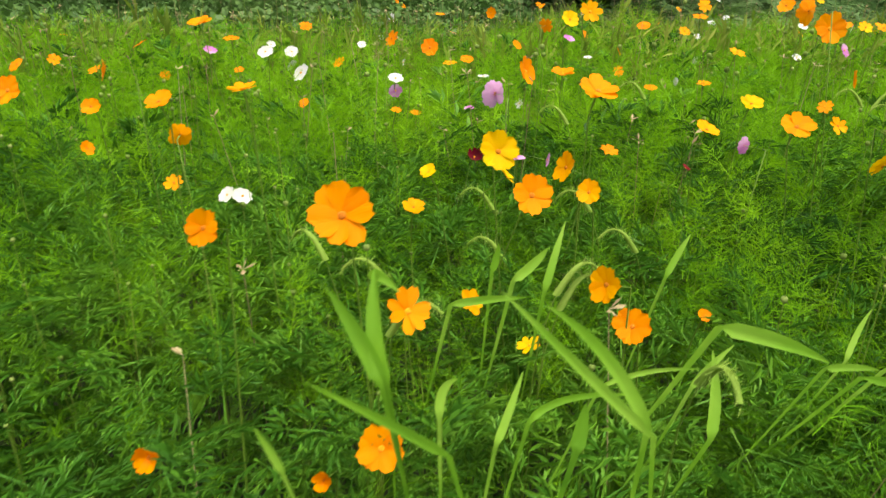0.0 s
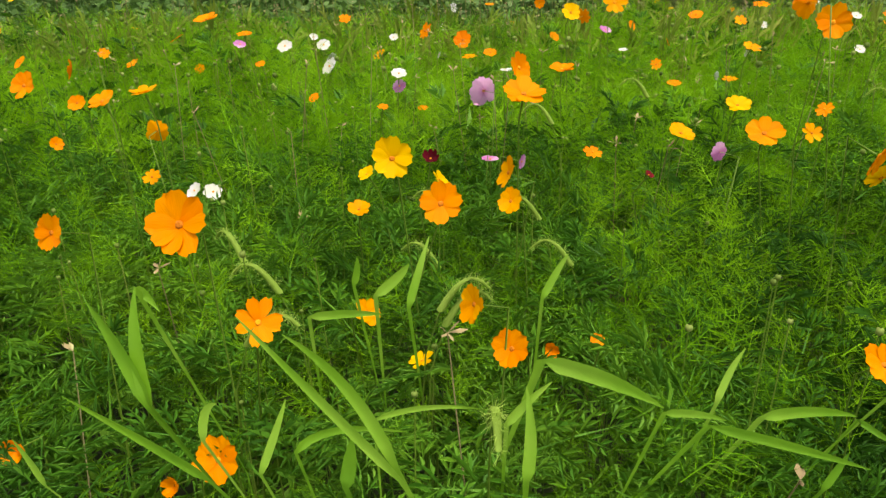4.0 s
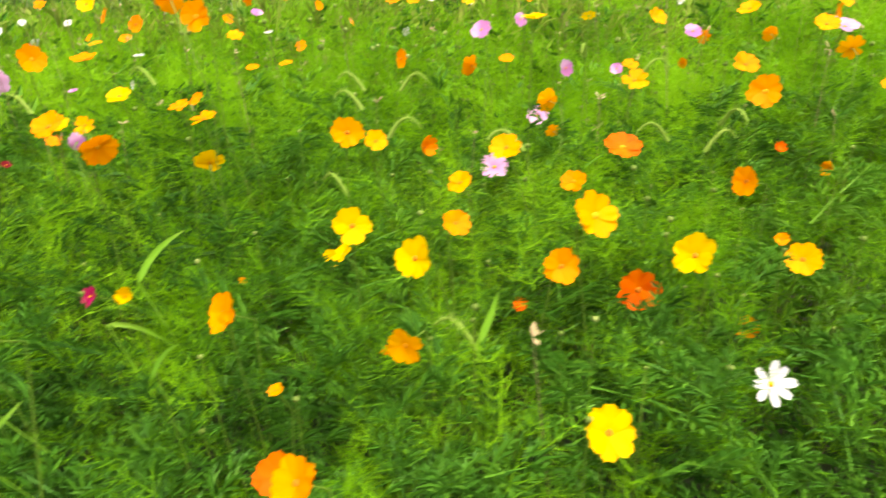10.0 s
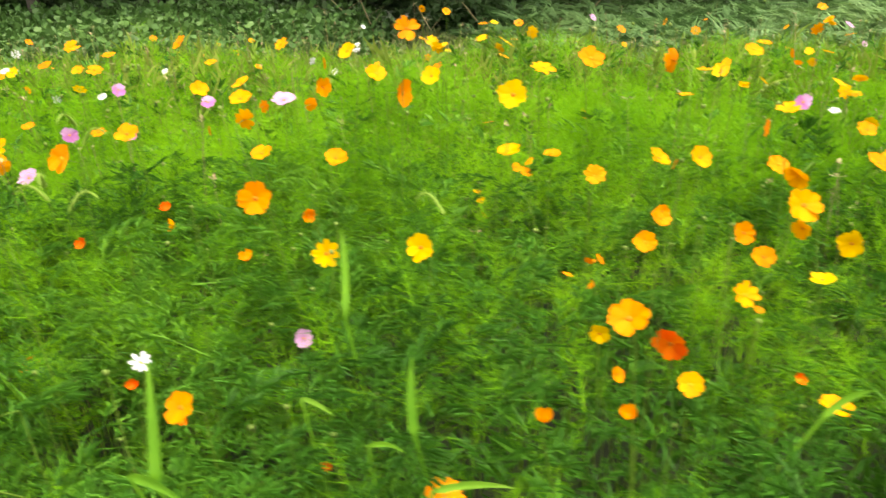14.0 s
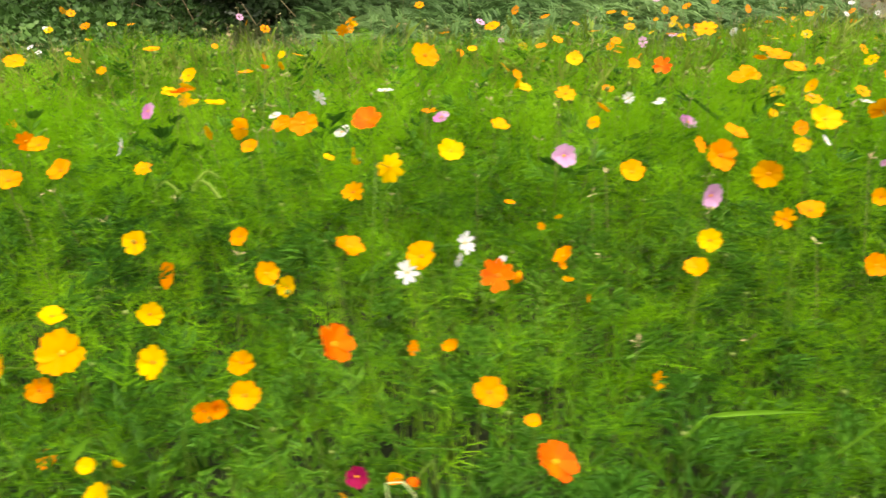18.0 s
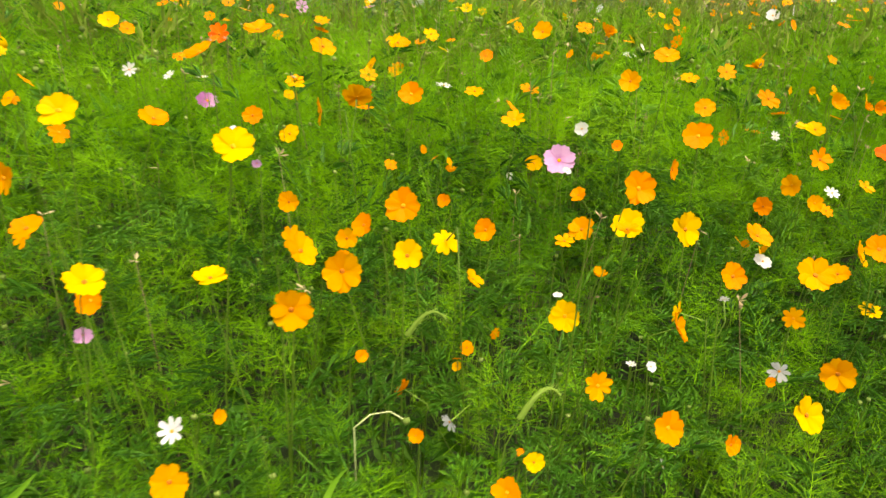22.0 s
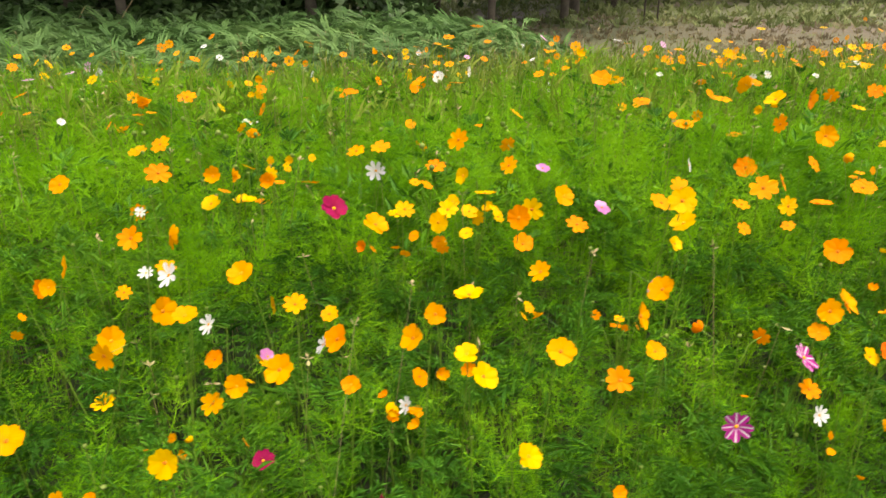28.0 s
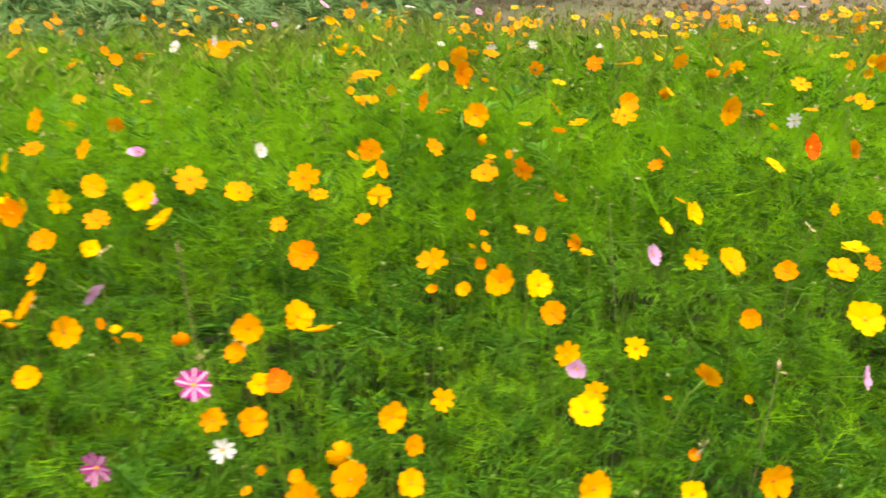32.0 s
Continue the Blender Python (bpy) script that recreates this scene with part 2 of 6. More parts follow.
def spread(template, place, turn, size):
    """Many copies of one template in one pair of arrays."""
    tv, tq = template
    v = np.einsum("nij,kj->nki", turn, tv) * size[:, None, None] + place[:, None, :]
    q = tq[None] + (np.arange(len(place)) * len(tv))[:, None, None]
    return v.reshape(-1, 3), q.reshape(-1, tq.shape[-1])


def joined(pairs):
    vs, qs, at = [], [], 0
    for v, q in pairs:
        vs.append(v), qs.append(q + at)
        at += len(v)
    return np.concatenate(vs), np.concatenate(qs)


def diamond(a, way, length, width, droop=0.0):
    """A narrow leaflet: four corners, from a along way."""
    way = np.array(way, float) / np.linalg.norm(way)
    side = np.array([-way[1], way[0], 0.0])
    a = np.array(a, float)
    mid = a + way * length * 0.45
    tip = a + way * length - np.array([0, 0, droop * length])
    return [a, mid + side * width / 2 + [0, 0, 0.012], tip, mid - side * width / 2 + [0, 0, 0.012]]


def lobe(a, way, length, width, droop=0.0):
    """A pointed lobe: three corners, broad where it is attached."""
    way = np.array(way, float) / np.linalg.norm(way)
    side = np.array([-way[1], way[0], 0.25 * way[0]])
    a = np.array(a, float)
    return [a - side * width / 2, a + side * width / 2, a + way * length - np.array([0, 0, droop * length])]


def blade_lobe(a, way, length, width, droop=0.0):
    """A lance-shaped lobe of two faces, folded a little along its middle."""
    way = np.array(way, float) / np.linalg.norm(way)
    side = np.array([-way[1], way[0], 0.0])
    a = np.array(a, float)
    mid = a + way * length * 0.5 + [0, 0, 0.012]
    tip = a + way * length - np.array([0, 0, droop * length])
    return [a, mid + side * width / 2, tip, a, tip, mid - side * width / 2]


def cut_leaf(pinnae, lobes, fat, bend, seed):
    """A twice-cut leaf one unit long: midrib, paired side ribs and lance-shaped lobes along each."""
    r = np.random.default_rng(seed)
    pts = []
    curve = lambda y: np.array([0, y, -bend * y * y])
    pts += [curve(0) - [0.013, 0, 0], curve(0) + [0.013, 0, 0], curve(0.55)]
    pts += [curve(0.5) - [0.011, 0, 0], curve(0.5) + [0.011, 0, 0], curve(1.0)]
    for y in np.linspace(0.24, 0.8, pinnae):
        long = 0.46 * math.sin(math.pi * (0.3 + 0.58 * y)) * r.uniform(0.85, 1.12)
        for s in (-1, 1):
            ang = radians(52 - 18 * y + r.normal(0, 5))
            way = np.array([s * math.sin(ang), math.cos(ang), 0.1])
            a = curve(y)
            pts += blade_lobe(a, way, long, fat * 0.85, 0.16)
            for f in np.linspace(0.3, 0.62, lobes):
                for t in (-1, 1):
                    w2 = way + r.uniform(0.65, 1.0) * t * np.array([-way[1], way[0], 0.0])
                    pts += blade_lobe(a + way * long * f - [0, 0, 0.16 * long * f], w2, long * (0.6 - 0.34 * f), fat, 0.1)
    for t in (-0.6, 0, 0.6):
        pts += blade_lobe(curve(0.85), (t, 1, -0.2), 0.26, fat, 0.2)
    v = np.array(pts)
    return v, np.arange(len(v)).reshape(-1, 3)


def thread(nodes, forks, seed, fine):
    """A feathery leaf: pairs of long fine forked threads along a thin axis, curving upwards."""
    r = np.random.default_rng(seed)
    pts = lobe((0, 0, 0), (r.normal(0, 0.1), 1, 0.0), 1.0, fine * 1.6)
    for y in np.linspace(0.08, 0.8, nodes):
        turn = r.uniform(0, 6.283)
        for s in (-1, 1):
            out = np.array([math.cos(turn), 0, math.sin(turn)]) * s
            base = np.array([0, y, 0.0])
            for k in range(forks):
                way = out * r.uniform(0.5, 1.1) + np.array([r.normal(0, 0.35), 0.35 + 0.5 * r.random(), r.normal(0, 0.35)])
                start = base + out * 0.12 * k * r.random()
                pts += lobe(start, way, (0.46 - 0.22 * y) * r.uniform(0.6, 1.25), fine)
    v = np.array(pts)
    return v, np.arange(len(v)).reshape(-1, 3)


def coarse(count, seed, width):
    r = np.random.default_rng(seed)
    pts = []
    for k in range(count):
        way = np.array([r.normal(0, 0.6), 0.5 + 0.5 * r.random(), r.normal(0, 0.4)])
        pts += diamond((r.normal(0, 0.08), 0.6 * k / count, 0), way, 0.45 + 0.3 * r.random(), width, 0.15)
    v = np.array(pts)
    return v, np.arange(len(v)).reshape(-1, 4)


def ease(a, b, v):
    s = np.clip((np.asarray(v, float) - a) / (b - a), 0, 1)
    return s * s * (3 - 2 * s)


def edge_of(x):
    """How far ahead of the walked line the plants stand, as y."""
    return 0.10 + 0.085 * np.clip(x, -4, 12)


def meadow_end(x):
    """Where the sown flowers give way to vines, reeds and field, as y."""
    return np.interp(x, (-6, -2.5, -1, 0.6, 2.2, 4.2, 5.2, 6.6, 8, 20), (2.6, 3.6, 4.3, 5.3, 5.4, 4.8, 5.0, 6.3, 7.0, 7.8))


def bumps(x, y):
    return 0.5 * np.sin(2.3 * x + 1.1 * y) * np.sin(1.7 * y - 0.6 * x + 1) + 0.3 * np.sin(5.1 * x - 2.2 * y) + 0.3 * np.sin(4.3 * y + 3.1 * x + 2)


def bloom_height(x, y):
    """The height at which most flowers stand."""
    rel = y - edge_of(x)
    near = 0.86 + 0.06 * ease(0.5, 1.6, rel)
    far = 0.60 + 0.26 * ease(0.8, 2.0, rel)
    k = ease(2.5, 6.5, x)
    return (near * (1 - k) + far * k) * (1 - 0.2 * ease(3.2, 5.2, rel))


def leaf_height(x, y):
    rel = y - edge_of(x)
    return (bloom_height(x, y) - 0.17 + (0.035 + 0.055 * ease(1.1, 2.4, rel)) * bumps(1.3 * x, 1.3 * y)) * (0.45 + 0.55 * ease(0.1, 0.55, rel)) * (1 - 0.12 * ease(3.0, 5.0, rel))


def plain(name, me, label, category, kind="stuff"):
    return tagged(new(name, me), label, category, kind=kind)

# ---- ground and distance ----
def sheet(name, x0, x1, y0, y1, nx, ny, z, mat):
    xs, ys = np.linspace(x0, x1, nx), np.linspace(y0, y1, ny)
    gx, gy = np.meshgrid(xs, ys, indexing="ij")
    v = np.stack([gx, gy, z(gx, gy)], -1).reshape(-1, 3)
    i = np.arange(nx * ny).reshape(nx, ny)
    q = np.stack([i[:-1, :-1], i[1:, :-1], i[1:, 1:], i[:-1, 1:]], -1).reshape(-1, 4)
    return mesh_of(name, v, q, mat, True)


plain("ground", sheet("ground", -600, 600, -600, 600, 121, 121, lambda x, y: 0 * x, M_SOIL), "soil under the meadow plants, coloured near black for the shade between leaves", "ground", "structure")
plain("field", sheet("field", 4, 60, 6.2, 40, 90, 60, lambda x, y: 0.012 + 0.026 * np.maximum(0, y - 7) + 0.02 * (1 + bumps(0.4 * x, 0.5 * y)), M_FIELD), "bare brown field strip with thin dry grass", "field", "structure")


# ---- flowers ----
def part(name, me, parent, label="", m=None):
    ob = new(name, me)
    ob.parent = parent
    if m is not None:
        ob.matrix_local = m
    if label:
        ob["label"] = label
    return ob


def petal_points(width, cup, tooth, ruffle, seed):
    """A petal one unit long: narrow claw, broad toothed tip, hollow along the middle."""
    r = np.random.default_rng(seed)
    us, vs = np.array([0.0, 0.18, 0.4, 0.62, 0.82, 1.0]), np.linspace(-1, 1, 6)
    shape = np.array([0.2, 0.52, 0.86, 1.0, 0.95, 0.68])
    tips = np.array([-0.1, 0.0, -0.035, -0.02, 0.0, -0.09]) * tooth + r.normal(0, 0.012, 6)
    pts = []
    for i, u in enumerate(us):
        for j, v in enumerate(vs):
            y = 0.06 + u * 0.94 + (tips[j] if i == 5 else 0.35 * tips[j] if i == 4 else 0)
            z = cup * u * u + 0.05 * abs(v) * u + ruffle * u * math.sin(4.2 * v + seed) + r.normal(0, 0.005)
            pts.append((width * 0.5 * shape[i] * v, y, z))
    i = np.arange(36).reshape(6, 6)
    return np.array(pts), np.stack([i[:-1, :-1], i[1:, :-1], i[1:, 1:], i[:-1, 1:]], -1).reshape(-1, 4)


def disc_points():
    """The low dome of florets in the middle, rough on top."""
    pts, q = [], []
    rings = [(0.12, -0.02), (0.13, 0.04), (0.09, 0.085), (0.03, 0.08)]
    for k, (rad, z) in enumerate(rings):
        for a in range(8):
            j = 0.02 if (a + k) % 2 else -0.01
            pts.append((rad * math.cos(a * math.pi / 4), rad * math.sin(a * math.pi / 4), z + j))
    for k in range(3):
        for a in range(8):
            q.append((k * 8 + a, k * 8 + (a + 1) % 8, k * 8 + 8 + (a + 1) % 8, k * 8 + 8 + a))
    q += [(24, 25, 26, 27), (24, 27, 28, 31), (28, 29, 30, 31)]
    return np.array(pts), np.array(q)


SHAPES = {  # petal count, width, cup, tooth, ruffle
    "full": (8, 0.68, 0.05, 0.95, 0.03),
    "star": (8, 0.5, 0.0, 1.1, 0.02),
    "cup": (8, 0.62, 0.75, 0.9, 0.02),
    "daisy": (8, 0.4, 0.04, 0.8, 0.02),
    "broad": (8, 0.7, 0.06, 1.2, 0.02),
}
PETAL_MESH, RING_MESH = {}, {}
for hue, mat in PETALS.items():
    for kind_of, (count, width, cup, tooth, ruffle) in SHAPES.items():
        PETAL_MESH[hue, kind_of] = [mesh_of("petal", *petal_points(width, cup, tooth, ruffle, s), mat, True) for s in range(3)]
        for style in range(2):
            some = []
            for k in range(count):
                pv, pq = petal_points(width, cup + (0.05 if k % 2 else 0), tooth, ruffle, k + 5 * style)
                a = k * 2 * math.pi / count + 0.12 * math.sin(3 * k + style)
                c, s = math.cos(a), math.sin(a)
                pv = pv @ np.array([[c, s, 0], [-s, c, 0], [0, 0, 1]])
                some.append((pv * (1 + 0.08 * math.sin(5 * k + 2 * style)), pq))
            hub = np.arange(count)
            hub = np.stack([hub * 36 + 5, (hub + 1) % count * 36, (hub + 1) % count * 36 + 2, hub * 36 + 3], -1)
            rv, rq = joined(some)
            RING_MESH[hue, kind_of, style] = mesh_of("corolla", rv, np.concatenate([rq, hub]), mat, True)
DISC_MESH = mesh_of("disc", *disc_points(), M_DISC, True)
DARK_DISC_MESH = mesh_of("disc", *disc_points(), M_DARKDISC, True)


def tube(line, radii, sides=4):
    """A thin round stalk along a line of points."""
    line = np.asarray(line, float)
    pts = []
    for p, rad in zip(line, radii):
        pts += [p + rad * np.array([math.cos(a), math.sin(a), 0.0]) for a in np.arange(sides) * 2 * math.pi / sides]
    n = len(line)
    q = [(k * sides + a, k * sides + (a + 1) % sides, (k + 1) * sides + (a + 1) % sides, (k + 1) * sides + a) for k in range(n - 1) for a in range(sides)]
    return np.array(pts), np.array(q)


WORDS = {
    "orange": "bright orange", "deep": "deep reddish orange", "gold": "golden orange", "yellow": "clear yellow", "white": "white",
    "pink": "pale pink", "magenta": "crimson magenta", "wine": "dark wine red", "striped": "pink and white striped",
}
KINDS = {"orange": "orange_cosmos", "deep": "red_cosmos", "gold": "golden_cosmos", "yellow": "yellow_cosmos", "white": "white_cosmos", "pink": "pink_cosmos", "magenta": "crimson_cosmos", "wine": "wine_cosmos", "striped": "striped_cosmos"}
HEADS = []
FACE = {"front": (52, 14), "up": (26, 18), "side": (84, 16)}


def bloom(hue, x, y, z, size, face="front", shape="full", near=True):
    """One flower on its own stalk, rooted in the ground. size: metres across. face: how it is turned."""
    r = random.Random(int(x * 977 + y * 7919 + z * 131))
    lean, wide = FACE[face]
    if face == "front":  # the near ones nod to the path, those further in face the sky
        deep = float(ease(0.9, 2.4, y - edge_of(x)))
        lean, wide = lean - 20 * deep, wide + 12 * deep
    swing = r.gauss(0, 30) if face != "side" else r.choice([-60, 60, 150, -150]) + r.gauss(0, 15)
    head = pose(0, 0, 0, 0, 0, swing) @ pose(0, 0, 0, lean + r.gauss(0, wide), 0, 0) @ pose(0, 0, 0, 0, 0, r.uniform(0, 360))
    up = head.to_3x3() @ Vector((0, 0, 1))
    dx, dy = r.gauss(0, 0.06) - up.x * 0.05, 0.04 + r.gauss(0, 0.04) - up.y * 0.03
    root = Vector((x + dx, y + dy, 0))
    thing = tagged(new(KINDS[hue]), f"{WORDS[hue]} cosmos flower on a thin green stalk", "flower", f"{WORDS[hue]} cosmos flowers")
    thing.location = root
    tip = Vector((x, y, z)) - root
    neck = tip - up * 0.045
    mid = Vector((tip.x * 0.35 + r.gauss(0, 0.015), tip.y * 0.35 + r.gauss(0, 0.015), tip.z * 0.55))
    line = [(0, 0, -0.01), mid * 0.5, mid, mid.lerp(neck, 0.6), neck, tip - up * 0.004]
    part("stalk", mesh_of("stalk", *tube(line, (0.0024, 0.002, 0.0016, 0.0012, 0.0011, 0.0018)), M_STEM, True), thing)
    HEADS.append((x, y, z))
    at = Matrix.Translation(tip) @ head @ Matrix.Scale(size * 0.5, 4)
    part("disc", DARK_DISC_MESH if hue in ("orange", "gold", "deep", "yellow") and r.random() < 0.7 else DISC_MESH, thing, "yellow florets in the centre", at)
    count = SHAPES[shape][0]
    if near:
        for k in range(count):
            a = k * 360 / count + r.gauss(0, 5)
            lift = r.gauss(8, 2.5) + (4 if k % 2 else 0)
            m = at @ pose(0, 0, 0.01 * (k % 3), 0, 0, a) @ pose(0, 0, 0, lift, r.gauss(0, 3), 0) @ Matrix.Scale(r.uniform(0.9, 1.06), 4)
            part("petal", r.choice(PETAL_MESH[hue, shape]), thing, "", m)
    else:
        if shape == "full" and r.random() < 0.5:
            shape = "star"
        part("corolla", RING_MESH[hue, shape, r.randint(0, 1)], thing, "", at)
    return thing



def spray(hue, x, y, z, size, count):
    """A branching plant that carries several small flowers close together."""
    r = random.Random(int(x * 733 + y * 5171 + z * 211))
    thing = tagged(new(KINDS[hue] + "_spray"), f"branching cosmos plant with a cluster of small {WORDS[hue]} flowers", "flower", "clusters of small cosmos flowers")
    thing.location = (x, y + 0.03, 0)
    fork = Vector((r.gauss(0, 0.01), -0.02, z - 0.12))
    part("stalk", mesh_of("stalk", *tube([(0, 0, -0.01), fork * 0.5, fork], (0.0024, 0.002, 0.0015)), M_STEM, True), thing)
    for k in range(count):
        tip = Vector((r.gauss(0, 0.034), -0.03 + r.gauss(0, 0.03), z + r.gauss(0, 0.022)))
        if k == 0:
            tip = Vector((0, -0.03, z))
        lean, swing = r.gauss(48, 28), r.gauss(0, 70)
        head = pose(0, 0, 0, 0, 0, swing) @ pose(0, 0, 0, lean, 0, r.uniform(0, 90))
        up = head.to_3x3() @ Vector((0, 0, 1))
        neck = tip - up * 0.03
        part("branch", mesh_of("branch", *tube([fork, fork.lerp(neck, 0.6) + Vector((0, 0, 0.01)), neck, tip - up * 0.003], (0.0013, 0.001, 0.0009, 0.0012), 3), M_STEM, True), thing)
        at = Matrix.Translation(tip) @ head @ Matrix.Scale(size * 0.5 * r.uniform(0.75, 1.1), 4)
        bloom_hue = hue if r.random() < 0.75 or hue not in ("orange", "gold") else "yellow"
        part("corolla", RING_MESH[bloom_hue, r.choice(("full", "star", "star", "cup")), r.randint(0, 1)], thing, "", at)
        part("disc", DARK_DISC_MESH if r.random() < 0.4 else DISC_MESH, thing, "", at)
    return thing


# the flowers that can be told apart, along the walk
bloom("gold", -1.060, 2.352, 0.884, 0.043, "front", "star", False)
bloom("orange", -0.841, 2.157, 0.886, 0.043, "front", "star", False)
bloom("orange", -0.740, 1.564, 0.944, 0.070)
bloom("orange", -0.748, 2.279, 0.943, 0.047, "front", "full", False)
bloom("white", -0.470, 2.792, 0.873, 0.036, "up", "broad", False)
bloom("white", -0.383, 2.712, 0.810, 0.045, "side", "broad", False)
bloom("orange", -0.385, 1.785, 1.060, 0.064, "up", "full")
bloom("orange", -0.359, 1.225, 1.049, 0.035, "side", "full")
bloom("orange", -0.359, 1.932, 1.006, 0.044, "up", "full", False)
bloom("gold", -0.320, 1.331, 0.820, 0.036, "up", "full", False)
bloom("orange", -0.319, 2.713, 0.949, 0.047, "front", "star", False)
bloom("white", -0.318, 2.101, 0.949, 0.043, "front", "broad", False)
bloom("gold", -0.300, 1.345, 0.909, 0.047, "side", "full")
bloom("orange", -0.227, 1.098, 1.025, 0.045, "up", "full")
bloom("white", -0.201, 1.271, 0.818, 0.033, "up", "broad", False)
bloom("white", -0.185, 1.310, 0.802, 0.037, "front", "broad", False)
bloom("orange", -0.183, 1.925, 0.843, 0.032, "front", "full", False)
bloom("orange", -0.116, 0.657, 0.740, 0.033, "front", "cup")
bloom("gold", -0.054, 0.941, 1.076, 0.038, "up", "full")
bloom("orange", -0.040, 0.705, 0.986, 0.040)
bloom("white", 0.037, 2.652, 0.833, 0.030, "side", "daisy", False)
bloom("orange", 0.001, 2.592, 0.923, 0.061, "side", "full", False)
bloom("pink", 0.065, 1.866, 0.889, 0.039, "up", "broad", False)
bloom("white", 0.067, 1.859, 0.922, 0.043, "front", "broad", False)
bloom("orange", 0.072, 0.649, 0.718, 0.026, "front", "cup")
bloom("orange", 0.097, 0.714, 0.997, 0.069)
bloom("orange", 0.134, 2.558, 0.898, 0.064, "front", "full", False)
bloom("orange", 0.136, 0.637, 0.771, 0.051)
bloom("gold", 0.144, 1.170, 0.834, 0.039, "up", "full")
bloom("orange", 0.160, 0.721, 0.885, 0.054, "front", "star")
bloom("gold", 0.232, 0.878, 0.813, 0.038)
bloom("wine", 0.248, 1.274, 0.892, 0.028, "front", "cup", False)
bloom("pink", 0.255, 1.960, 0.825, 0.028, "up", "broad", False)
bloom("yellow", 0.265, 0.924, 1.003, 0.054)
bloom("orange", 0.316, 0.968, 0.929, 0.060)
bloom("yellow", 0.309, 0.844, 0.768, 0.034, "up", "star")
bloom("pink", 0.304, 1.627, 0.932, 0.067, "side", "broad")
bloom("pink", 0.338, 1.416, 0.848, 0.035, "up", "broad", False)
bloom("orange", 0.374, 1.680, 0.971, 0.068)
bloom("gold", 0.383, 0.776, 0.891, 0.046)
bloom("orange", 0.415, 1.077, 1.049, 0.059, "up", "full")
bloom("white", 0.397, 2.020, 0.825, 0.027, "front", "daisy", False)
bloom("gold", 0.392, 1.154, 0.911, 0.052)
bloom("pink", 0.398, 1.416, 0.845, 0.031, "side", "broad", False)
bloom("gold", 0.404, 1.020, 0.916, 0.039)
bloom("orange", 0.423, 0.791, 0.828, 0.048)
bloom("orange", 0.466, 1.734, 0.958, 0.059, "up", "full")
bloom("orange", 0.468, 0.950, 0.727, 0.023, "front", "cup", False)
bloom("yellow", 0.480, 1.774, 1.074, 0.046)
bloom("orange", 0.532, 1.470, 0.851, 0.037, "up", "full", False)
bloom("orange", 0.532, 2.589, 0.971, 0.049, "side", "star", False)
bloom("gold", 0.598, 2.161, 1.056, 0.072, "front", "star")
bloom("gold", 0.665, 1.309, 0.935, 0.050, "up", "full")
bloom("pink", 0.723, 1.275, 0.916, 0.031, "side", "broad", False)
bloom("orange", 0.755, 2.015, 0.872, 0.036, "up", "full", False)
bloom("orange", 0.757, 1.173, 0.975, 0.057)
bloom("yellow", 0.762, 1.370, 0.969, 0.045, "up", "full")
bloom("orange", 0.775, 0.732, 0.876, 0.045)
bloom("gold", 0.820, 1.170, 0.978, 0.033, "up", "star")
bloom("orange", 0.864, 1.432, 1.127, 0.053, "side", "full")
bloom("orange", 0.883, 1.096, 0.970, 0.059, "side", "full")
bloom("orange", 0.904, 1.379, 0.963, 0.029, "front", "full", False)
bloom("orange", 0.924, 2.806, 0.947, 0.051, "front", "full", False)
bloom("magenta", 0.906, 0.960, 0.800, 0.032, "front", "broad")
bloom("orange", 0.908, 1.432, 1.096, 0.062)
bloom("white", 0.923, 2.343, 0.829, 0.027, "side", "broad", False)
bloom("orange", 0.970, 1.192, 1.001, 0.036, "up", "star")
bloom("yellow", 0.966, 1.260, 0.884, 0.056, "side", "full")
bloom("orange", 1.006, 1.192, 0.982, 0.045, "up", "star")
bloom("yellow", 1.030, 0.645, 0.950, 0.057)
bloom("white", 1.068, 2.616, 0.849, 0.034, "side", "daisy", False)
bloom("gold", 1.070, 2.782, 0.931, 0.049, "front", "star", False)
bloom("yellow", 1.102, 0.760, 0.928, 0.021, "front", "cup")
bloom("gold", 1.108, 2.715, 1.028, 0.055, "front", "full", False)
bloom("orange", 1.142, 0.878, 0.835, 0.057)
bloom("orange", 1.152, 2.876, 0.974, 0.056, "up", "full", False)
bloom("orange", 1.170, 0.830, 0.855, 0.022, "up", "cup")
bloom("yellow", 1.194, 1.154, 0.766, 0.030)
bloom("orange", 1.196, 1.823, 0.933, 0.047, "side", "full", False)
bloom("white", 1.237, 3.132, 0.869, 0.032, "front", "daisy", False)
bloom("gold", 1.225, 1.209, 0.956, 0.053)
bloom("yellow", 1.224, 1.120, 0.791, 0.036, "up", "full")
bloom("deep", 1.235, 0.751, 0.700, 0.059)
bloom("gold", 1.266, 1.220, 0.938, 0.039)
bloom("yellow", 1.272, 1.020, 0.888, 0.054)
bloom("orange", 1.304, 0.643, 0.808, 0.055)
bloom("orange", 1.283, 1.574, 0.804, 0.045, "side", "cup", False)
bloom("white", 1.348, 2.459, 0.887, 0.034, "up", "broad", False)
bloom("orange", 1.371, 1.715, 0.940, 0.049, "side", "full")
bloom("yellow", 1.369, 0.950, 0.879, 0.058)
bloom("gold", 1.371, 0.846, 0.822, 0.048)
bloom("gold", 1.405, 1.147, 0.900, 0.041)
bloom("pink", 1.428, 1.585, 0.758, 0.068, "front", "broad")
bloom("orange", 1.419, 0.961, 0.923, 0.037)
bloom("pink", 1.458, 2.382, 0.923, 0.046, "up", "broad", False)
bloom("yellow", 1.502, 1.522, 1.068, 0.050, "up", "full")
